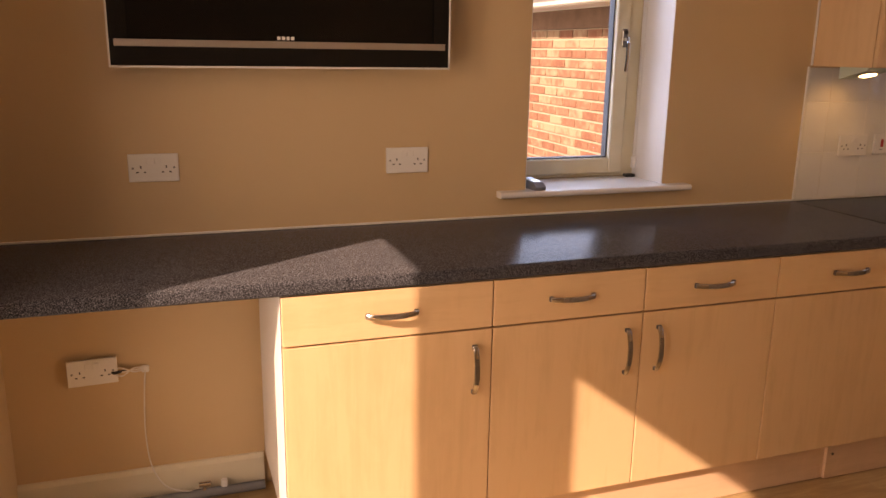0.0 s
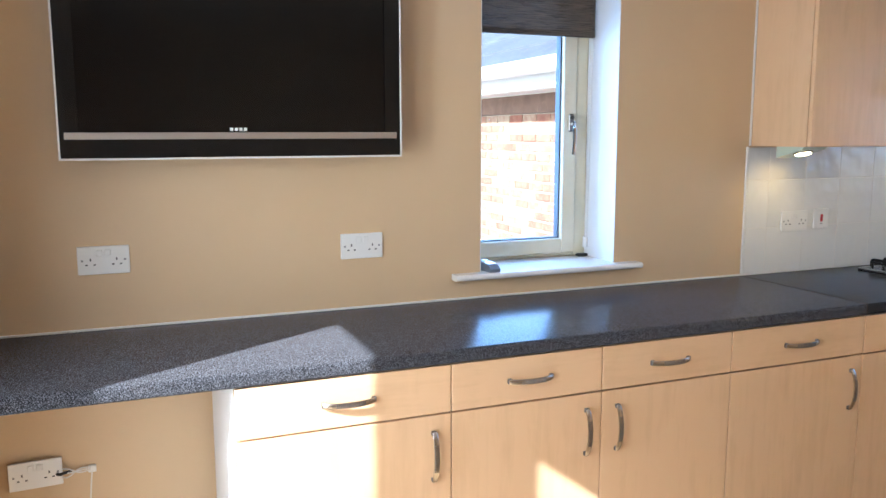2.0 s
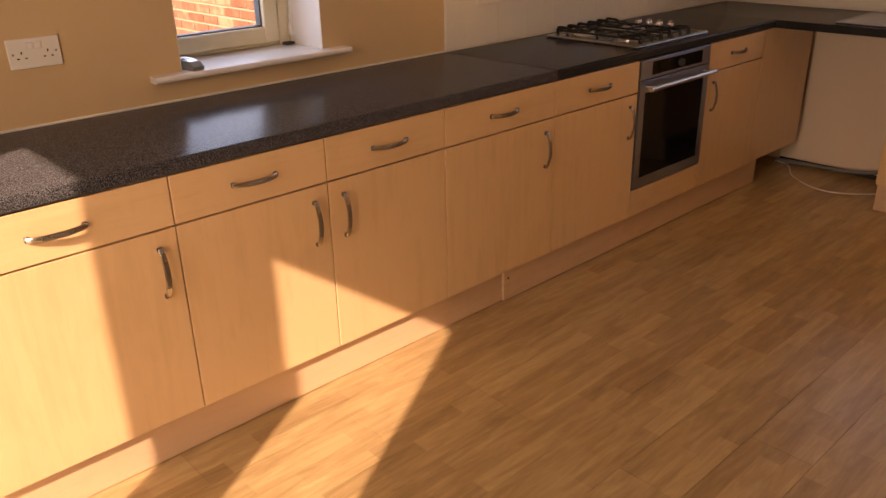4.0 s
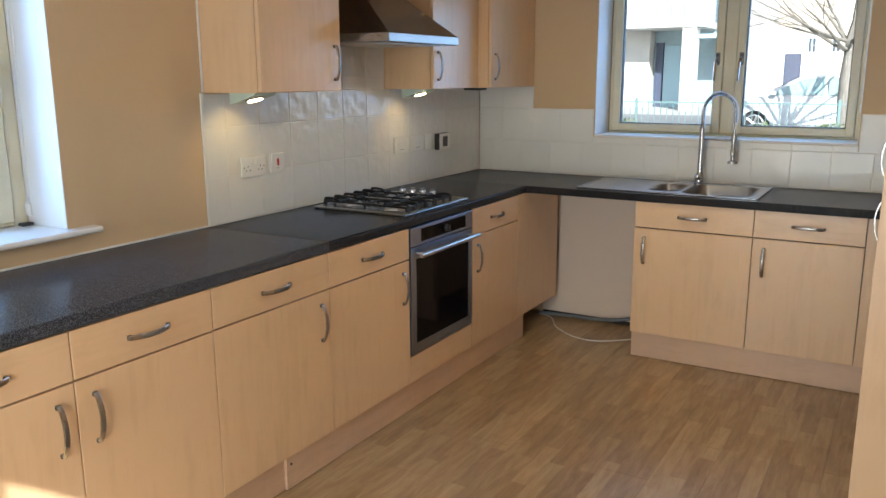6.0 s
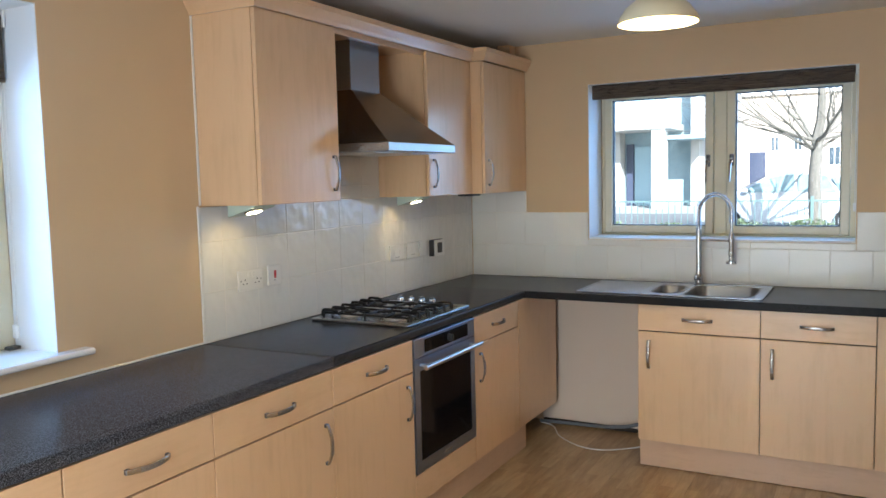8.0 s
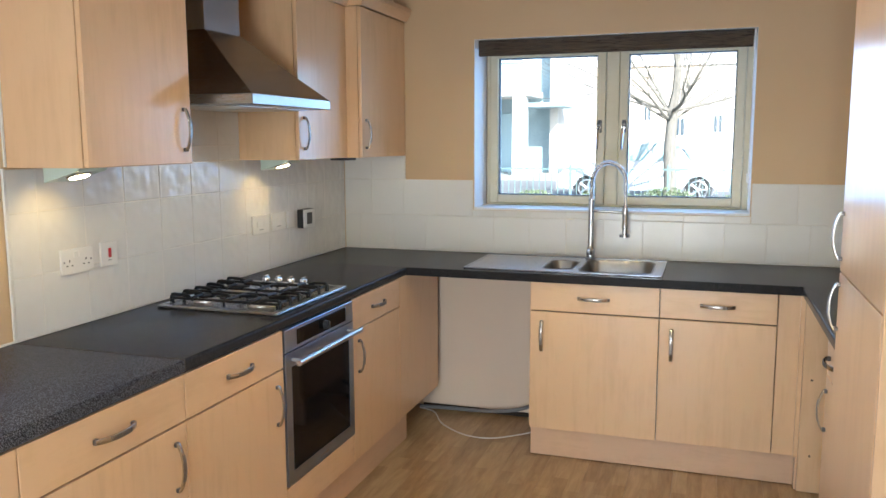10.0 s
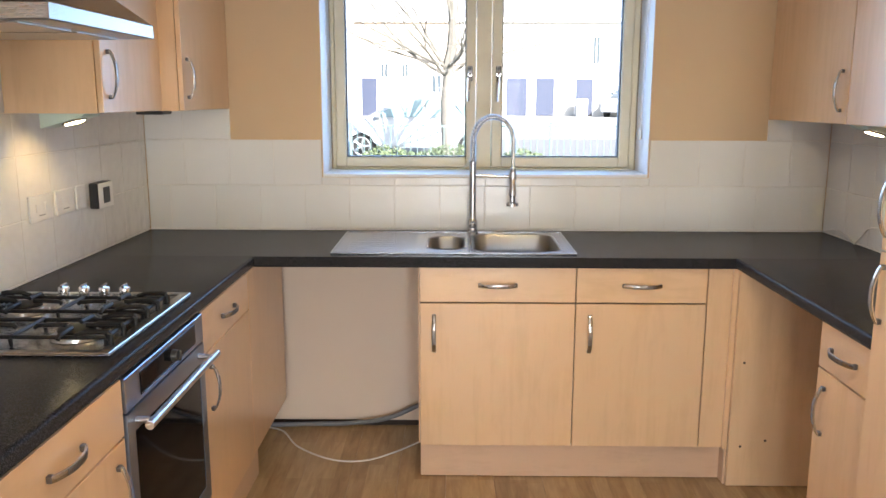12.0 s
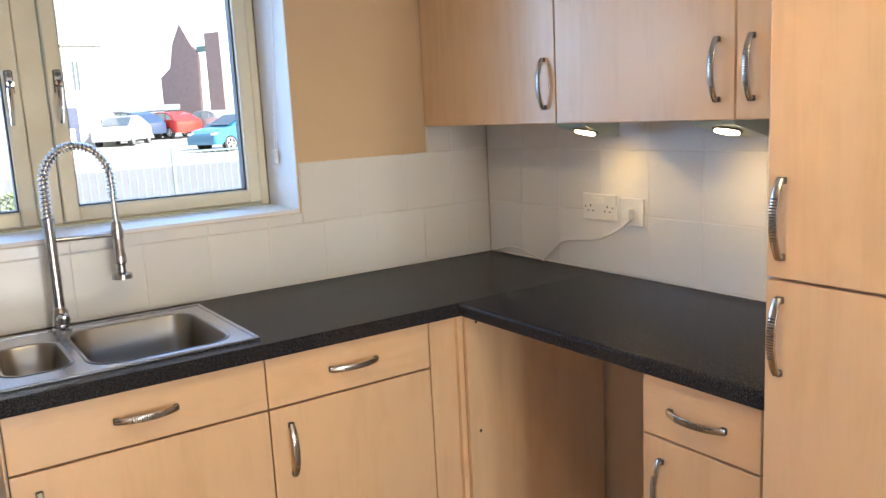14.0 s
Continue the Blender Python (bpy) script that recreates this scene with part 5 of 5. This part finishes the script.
# railings
rail = thing("railings", "grey steel railings along the pavement", "fence", pose(0, 16, -0.05))
zr = 1.04
for z in (zr, 0.14):
    boxed("rail", (-9.5, 14.5, -0.012, 0.012, z - 0.015, z + 0.015), RAIL, rail)
bm = bmesh.new()
box(bm, -0.007, 0.007, -0.007, 0.007, 0.14, zr)
bar_me = mesh_of("bar", bm, RAIL)
bm = bmesh.new()
box(bm, -0.025, 0.025, -0.025, 0.025, 0.0, zr + 0.08, 0.004)
post_me = mesh_of("post", bm, RAIL)
for i in range(200):
    x = -9.5 + i * 0.12
    if i % 15 == 0:
        shared("post", post_me, rail, Matrix.Translation((x, 0, 0)))
    else:
        shared("bar", bar_me, rail, Matrix.Translation((x, 0, 0)))


def leaf_mass(name, label, x0, x1, y0, y1, z0, z1, count, seed, size=0.05):
    """Many small leaves in an uneven low hedge."""
    rng = np.random.default_rng(seed)
    n = count
    c = np.stack([rng.uniform(x0, x1, n), rng.uniform(y0, y1, n), rng.uniform(0, 1, n)], 1)
    top = z1 * (0.80 + 0.08 * np.sin(c[:, 0] * 1.7) + 0.12 * np.sin(c[:, 0] * 5.1 + 1)) * np.where(c[:, 0] > 2.9, 0.42, 1.0)
    c[:, 2] = z0 + (top - z0) * c[:, 2]
    a = rng.normal(size=(n, 3))
    a /= np.linalg.norm(a, axis=1, keepdims=True)
    b = np.cross(a, rng.normal(size=(n, 3)))
    b /= np.linalg.norm(b, axis=1, keepdims=True)
    s = rng.uniform(0.5, 1.0, (n, 1)) * size
    verts = np.concatenate([c - a * s, c + b * s * 0.5, c + a * s, c - b * s * 0.5], 1).reshape(-1, 3)
    me = bpy.data.meshes.new(name)
    me.from_pydata(verts.tolist(), [], [(4 * i, 4 * i + 1, 4 * i + 2, 4 * i + 3) for i in range(n)])
    me.materials.append(LEAF)
    ob = new(name, me)
    return tagged(ob, label, "hedge", kind="stuff")


leaf_mass("low_hedge", "low straggly green hedge along the railings", -9, 14, 15.3, 15.85, -0.05, 0.72, 40000, 4, 0.045)


def tree(m, label, height, trunk_r, fork, seed, depth=5):
    rng = random.Random(seed)
    t = thing("street_tree", label, "tree", m)
    bm = bmesh.new()
    pts = [Vector((0.02 * math.sin(i * 1.3), 0.015 * math.cos(i * 1.1), fork * i / 6)) for i in range(7)]
    tube(bm, pts, [trunk_r * (1.25 if i == 0 else 1.0 - 0.04 * i) for i in range(7)], 12)
    part("trunk", bm, BARK, t, smooth=True)
    bm = bmesh.new()

    def grow(p, way, length, r, level):
        n = 5
        pts, rad = [p.copy()], [r]
        w = way.copy()
        for i in range(n):
            w = (w + Vector((rng.uniform(-0.16, 0.16), rng.uniform(-0.16, 0.16), rng.uniform(-0.03, 0.10)))).normalized()
            pts.append(pts[-1] + w * length / n)
            rad.append(r * (1 - 0.12 * (i + 1)))
        tube(bm, pts, rad, 7 if level < 2 else 4)
        if level >= depth:
            return
        for k in range(3):
            at = rng.randint(2, n)
            turn = Euler((rng.uniform(-0.8, 0.8), rng.uniform(-0.8, 0.8), rng.uniform(-1, 1)))
            nw = w.copy()
            nw.rotate(turn)
            nw = (nw + Vector((0, 0, 0.12))).normalized()
            grow(pts[at], nw, length * rng.uniform(0.6, 0.8), rad[at] * 0.55, level + 1)
        grow(pts[-1], w, length * 0.7, rad[-1] * 0.9, level + 1)

    top = Vector((0, 0, fork - 0.03))
    for k in range(13):
        a = k * 0.83 + rng.uniform(-0.2, 0.2)
        up = (0.18, 1.2, 0.5)[k % 3]
        way = Vector((math.cos(a), math.sin(a), up)).normalized()
        grow(top - Vector((0, 0, 0.1 * (k % 3))), way, height * 0.26, trunk_r * 0.26, 1)
    grow(top, Vector((0.05, 0, 1)).normalized(), height * 0.30, trunk_r * 0.75, 1)
    part("bare_crown", bm, BARK, t, smooth=True)
    return t


tree(pose(1.22, 18.1, ground_z(18.1)), "bare winter street tree with a pale grey trunk, beside the road", 6.5, 0.14, 2.15, 11)


def car(m, label, paint, length=4.1, height=1.46, width=1.72, seed=0):
    """A hatchback along local x, nose at -x."""
    c = thing("car", label, "car", m)
    L, Hh, W = length, height, width / 2
    side = [(0.02, 0.28), (0.0, 0.52), (0.06, 0.70), (0.35, 0.84), (0.98, 0.97), (L - 0.18, 1.0), (L - 0.02, 0.86), (L, 0.50), (L - 0.05, 0.28)]
    bm = bmesh.new()
    arches = ((0.78, 0.30), (L - 0.72, 0.30))
    outline = []
    for ax, az in reversed(arches):
        for k in range(9):
            a = math.pi * k / 8
            outline.append((ax + 0.36 * math.cos(a), 0.28 + 0.34 * math.sin(a)))
    extrude(bm, side + outline, -W, W, "y")
    bmesh.ops.bevel(bm, geom=[e for e in bm.edges if abs(abs(e.verts[0].co.y) - W) < 1e-4 and abs(e.verts[0].co.y - e.verts[1].co.y) < 1e-4], offset=0.04, segments=2, affect="EDGES")
    part("body", bm, paint, c, smooth=True)
    bm = bmesh.new()
    prof = [(0.86, 0.93), (1.30, 1.18), (1.72, Hh - 0.05), (2.3, Hh), (2.9, Hh - 0.04), (3.45, Hh - 0.20), (L - 0.16, 0.98)]
    ra = [bm.verts.new((u, -W + 0.02 + (0.17 if v > 1 else 0.0), v)) for u, v in prof]
    rb = [bm.verts.new((u, W - 0.02 - (0.17 if v > 1 else 0.0), v)) for u, v in prof]
    n = len(prof)
    for k in range(n):
        bm.faces.new((ra[k], ra[(k + 1) % n], rb[(k + 1) % n], rb[k]))
    bm.faces.new(list(reversed(ra)))
    bm.faces.new(rb)
    part("cabin", bm, paint, c)
    for s in (-1, 1):
        for q in (((1.08, 0.99), (1.40, 1.17), (1.80, Hh - 0.11), (2.24, Hh - 0.07), (2.24, 0.99)), ((2.32, 0.99), (2.32, Hh - 0.07), (2.9, Hh - 0.11), (3.12, 0.99)), ((3.19, 1.0), (3.00, Hh - 0.13), (3.40, Hh - 0.24), (3.62, 1.03))):
            bm = bmesh.new()
            bm.faces.new([bm.verts.new((u, s * (W + 0.006 - 0.17 * (v - 0.94) / (Hh - 1.0)), v)) for u, v in q])
            part("side_window", bm, CAR_PANE, c)
        bm = bmesh.new()
        box(bm, 1.12, 1.24, s * W, s * (W + 0.14), 0.98, 1.08, 0.02)
        part("door_mirror", bm, paint, c)
        bm = bmesh.new()
        box(bm, 0.03, 0.30, s * (W - 0.3), s * (W - 0.03), 0.62, 0.76, 0.03)
        part("headlight", bm, ALLOY, c)
    bm = bmesh.new()
    vs = [bm.verts.new(p) for p in ((0.93, -W + 0.2, 0.99), (0.93, W - 0.2, 0.99), (1.68, W - 0.25, Hh - 0.08), (1.68, -W + 0.25, Hh - 0.08))]
    bm.faces.new(vs)
    bmesh.ops.translate(bm, verts=bm.verts, vec=(-0.02, 0, 0.02))
    part("windscreen", bm, FAR_PANE, c)
    for ax, az in arches:
        for s in (-1, 1):
            bm = bmesh.new()
            cyl(bm, (ax, s * (W - 0.19), 0.31), (ax, s * (W + 0.0), 0.31), 0.31, n=28)
            w = part("wheel", bm, TYRE, c, smooth=True)
            bm = bmesh.new()
            cyl(bm, (ax, s * (W + 0.001), 0.31), (ax, s * (W + 0.006), 0.31), 0.06, n=12)
            for k in range(5):
                a = 2 * math.pi * k / 5
                tube(bm, [(ax, s * (W + 0.008), 0.31), (ax + 0.2 * math.cos(a), s * (W + 0.008), 0.31 + 0.2 * math.sin(a))], 0.028, 6)
            tube(bm, [(ax + 0.205 * math.cos(k * math.pi / 12), s * (W + 0.006), 0.31 + 0.205 * math.sin(k * math.pi / 12)) for k in range(25)], 0.018, 6)
            part("rim", bm, ALLOY, w, smooth=True)
    return c


WHITE_CAR = car_paint("white_car_paint", (0.46, 0.48, 0.50))
car(pose(-1.62, 21.4, ground_z(21)), "white hatchback parked at the kerb behind the tree", WHITE_CAR)
car(pose(9.6, 43, ground_z(43), 0, 0, 60), "grey car parked beside the terraced houses", car_paint("grey_car_paint", (0.35, 0.37, 0.40)))
car(pose(10.9, 33.5, ground_z(33.5), 0, 0, 20), "blue hatchback parked in the bay", car_paint("blue_car_paint", (0.03, 0.17, 0.30)))
car(pose(13.6, 52, ground_z(52), 0, 0, -70), "red hatchback parked in the row", car_paint("red_car_paint", (0.5, 0.03, 0.02)))
car(pose(15.9, 51.5, ground_z(52), 0, 0, -70), "white car parked in the row", WHITE_CAR)
car(pose(11.6, 52, ground_z(52), 0, 0, -70), "navy car parked in the row", car_paint("navy_car_paint", (0.03, 0.05, 0.10)), height=1.55)


def far_window(parent, x0, x1, z0, z1, y, frame_mat=FASCIA):
    w = boxed("window", (x0, x1, y - 0.03, y + 0.03, z0, z1), frame_mat, parent, 0.01)
    boxed("pane", (x0 + 0.06, (x0 + x1) / 2 - 0.02, y - 0.042, y - 0.035, z0 + 0.06, z1 - 0.06), FAR_PANE, w)
    boxed("pane", ((x0 + x1) / 2 + 0.02, x1 - 0.06, y - 0.042, y - 0.035, z0 + 0.06, z1 - 0.06), FAR_PANE, w)
    return w


def house(label, x0, x1, y, depth, eaves, ridge, windows, doors, wall_mat):
    h = thing("house", label, "house", pose(0, 0, 0))
    g = ground_z(y) - 0.3
    boxed("wall", (x0, x1, y, y + depth, g, eaves), wall_mat, h)
    bm = bmesh.new()
    extrude(bm, [(y - 0.12, eaves - 0.02), (y + depth / 2, ridge), (y + depth + 0.12, eaves - 0.02), (y + depth + 0.12, eaves + 0.08), (y + depth / 2, ridge + 0.16), (y - 0.12, eaves + 0.08)], x0, x1, "x")
    part("roof", bm, HOUSE_ROOF, h)
    boxed("fascia", (x0, x1, y - 0.16, y - 0.125, eaves - 0.12, eaves + 0.10), FASCIA, h)
    for a, b, z0, z1 in windows:
        far_window(h, a, b, z0, z1, y - 0.03)
        boxed("lintel", (a - 0.1, b + 0.1, y - 0.02, y - 0.001, z1 + 0.01, z1 + 0.16), RENDER_WALL, h)
    for a, b, z0, z1 in doors:
        d = boxed("door", (a, b, y - 0.05, y - 0.002, z0, z1), DOOR_NAVY, h, 0.01)
        boxed("door_frame", (a - 0.06, a - 0.002, y - 0.06, y - 0.001, z0, z1), FASCIA, h)
        boxed("door_frame", (b + 0.002, b + 0.06, y - 0.06, y - 0.001, z0, z1), FASCIA, h)
    return h


house("pale brick terraced house with three navy doors across the road", 1.6, 10.3, 45, 9, 5.5, 8.6,
      [(2.0, 2.55, 1.85, 2.85), (8.6, 9.05, 3.2, 4.7), (9.6, 9.95, 1.3, 2.0)], [(4.10, 5.20, 0.55, 2.5), (5.68, 6.65, 0.55, 2.5), (7.80, 8.70, 0.55, 2.45)], RENDER_WALL)
house("pale brick terraced house with small windows across the road", -14.0, 1.598, 45.0, 9, 5.5, 8.6,
      [(-1.5, -1.05, 2.5, 3.3), (-2.6, -2.15, 2.5, 3.3), (0.1, 0.7, 1.7, 2.7), (-5.0, -4.2, 1.6, 2.8), (-5.0, -4.2, 3.5, 4.6)], [(-3.6, -2.8, 0.5, 2.5)], mixed(material("buff_brick", (0.50, 0.42, 0.34), 0.9), (0.45, 0.37, 0.30), (0.55, 0.47, 0.39), 6, 5))
flats = thing("apartment_building", "pale block of flats with a blue-grey porch, column and balcony", "apartment building", pose(0, 0, 0))
boxed("wall", (-16, -6.6, 31.5, 42, 0, 9), RENDER_WALL, flats)
boxed("upper_wall", (-6.6, -3.9, 32.4, 42, 3.3, 9), BLUE_GREY, flats)
boxed("porch_back", (-6.6, -3.9, 32.2, 32.4, 0, 3.3), BLUE_GREY, flats)
boxed("wall_edge", (-3.9, -3.6, 31.5, 42, 0, 9), RENDER_WALL, flats)
boxed("balcony_slab", (-8.2, -4.3, 29.9, 32.2, 3.15, 3.38), RENDER_WALL, flats)
bal = boxed("balcony_rail", (-8.2, -4.6, 29.95, 30.0, 4.3, 4.36), RAIL, flats)
for i in range(24):
    boxed("baluster", (-8.15 + i * 0.15, -8.13 + i * 0.15, 29.965, 29.985, 3.38, 4.3), RAIL, bal)
boxed("column", (-5.0, -4.5, 29.95, 30.4, 0.2, 3.15), RENDER_WALL, flats)
boxed("porch_roof", (-4.5, -3.1, 30.2, 32.4, 2.75, 2.9), BLUE_GREY, flats, 0.02)
d = boxed("door", (-6.2, -5.2, 32.1, 32.19, 0.25, 2.6), material("pale_blue_door", (0.30, 0.42, 0.48), 0.4), flats, 0.01)
boxed("door_frame", (-6.5, -6.22, 32.05, 32.19, 0.25, 2.7), DOOR_NAVY, flats)
for x in (-6.2, -8.4, -10.6):
    far_window(flats, x, x + 1.1, 4.6, 6.2, 31.45 if x < -6.5 else 32.35)
gable = thing("gabled_building", "far red brick gable with a steep point and a square tower", "house", pose(18.56, 60, 0, 0, 0, -62))
bm = bmesh.new()
extrude(bm, [(-2.25, 0.5), (1.25, 0.5), (1.45, 6.0), (0.75, 7.0), (0.0, 8.25), (-0.85, 6.9), (-1.27, 5.3), (-2.25, 4.7)], 0.0, 0.25, "y")
GABLE_BRICK = mixed(material("gable_red_brick", (0.30, 0.21, 0.20), 0.9), (0.27, 0.19, 0.18), (0.33, 0.235, 0.22), 4, 5)
part("wall", bm, GABLE_BRICK, gable)
boxed("tower", (2.2, 3.55, 0.0, 0.25, 0.5, 7.4), GABLE_BRICK, gable)
boxed("sign_arm", (1.3, 2.2, 0.1, 0.2, 6.2, 6.6), RAIL, gable)
shed = thing("carport", "low dark carport roof behind the parked cars", "carport", pose(0, 0, 0))
boxed("roof", (11.5, 17.5, 58, 63, 2.35, 2.75), ROOF, shed, 0.02)
for x in (11.7, 14.4, 17.2):
    boxed("post", (x, x + 0.15, 58.2, 58.35, 0.5, 2.35), RAIL, shed)
bm = bmesh.new()
box(bm, 7.75, 8.3, 43.9, 44.5, 0.5, 1.45, 0.05)
tagged(part("wheelie_bin", bm, FASCIA), "pale wheeled bin in front of the navy doors", "bin")

# the brick garage beyond the small window
garage = thing("garage", "orange-red brick garage with white fascia and slate roof", "garage", pose(0, 0, 0))
GY = 3.2
wall_g = boxed("wall", (-9.0, -1.1, GY + 0.004, 7.6, -0.1, 1.66), MORTAR, garage)
boxed("brick_band", (-9.0, -1.1, GY - 0.004, GY + 0.2, 1.663, 1.808), BAND, garage)
boxed("fascia", (-9.2, -0.9, GY - 0.30, GY - 0.27, 1.817, 1.958), FASCIA, garage, 0.003)
boxed("soffit", (-9.2, -0.9, GY - 0.268, GY - 0.006, 1.809, 1.816), FASCIA, garage)
bm = bmesh.new()
tube(bm, [(-9.25, GY - 0.36, 1.958), (-0.85, GY - 0.36, 1.958)], 0.055, 12)
part("gutter", bm, FASCIA, garage, smooth=True)
for i in range(9):
    y0, y1 = GY - 0.32 + i * 0.27, GY - 0.32 + (i + 1) * 0.27 + 0.03
    z0 = 1.978 + i * 0.27 * 0.62
    bm = bmesh.new()
    extrude(bm, [(y0, z0), (y1, z0 + 0.30 * 0.62), (y1, z0 + 0.30 * 0.62 + 0.012), (y0, z0 + 0.028)], -9.2, -0.9, "x")
    part("slate_course", bm, ROOF, garage)
bm = bmesh.new()
box(bm, -0.105, 0.105, -0.008, 0.0, -0.0295, 0.0295, 0.002)
full = mesh_of("brick", bm, BRICK)
bm = bmesh.new()
box(bm, -0.05125, 0.05125, -0.008, 0.0, -0.0325, 0.0325, 0.002)
half = mesh_of("brick", bm, BRICK)
course = 0
z = 1.66 - 0.0375
while z > 0.72:
    x = -5.7 + (0.1125 if course % 2 else 0.0)
    while x < -2.5:
        m = Matrix.Translation((x, GY + 0.0035 + random.uniform(-0.0015, 0.0), z))
        shared("brick", full, wall_g, m)
        x += 0.225
    z -= 0.075
    course += 1
bm = bmesh.new()
z = 1.66 - 0.0375
course = 0
while z > 0.0:
    x = -8.9 + (0.1125 if course % 2 else 0.0)
    while x < -1.25:
        if z <= 0.72 or x < -5.8 or x > -2.45:
            box(bm, x - 0.105, x + 0.105, GY - 0.0045, GY + 0.0035, z - 0.0295, z + 0.0295)
        x += 0.225
    z -= 0.075
    course += 1
tagged(part("far_bricks", bm, BRICK, wall_g), "", "", kind="stuff")

panel_thing("pipe_boxing", "small brown boxing on top of the corner cabinet", (0.25, 0.33, 4.90, 4.985, 2.25, H - 0.003), BIRCH, 0.001)
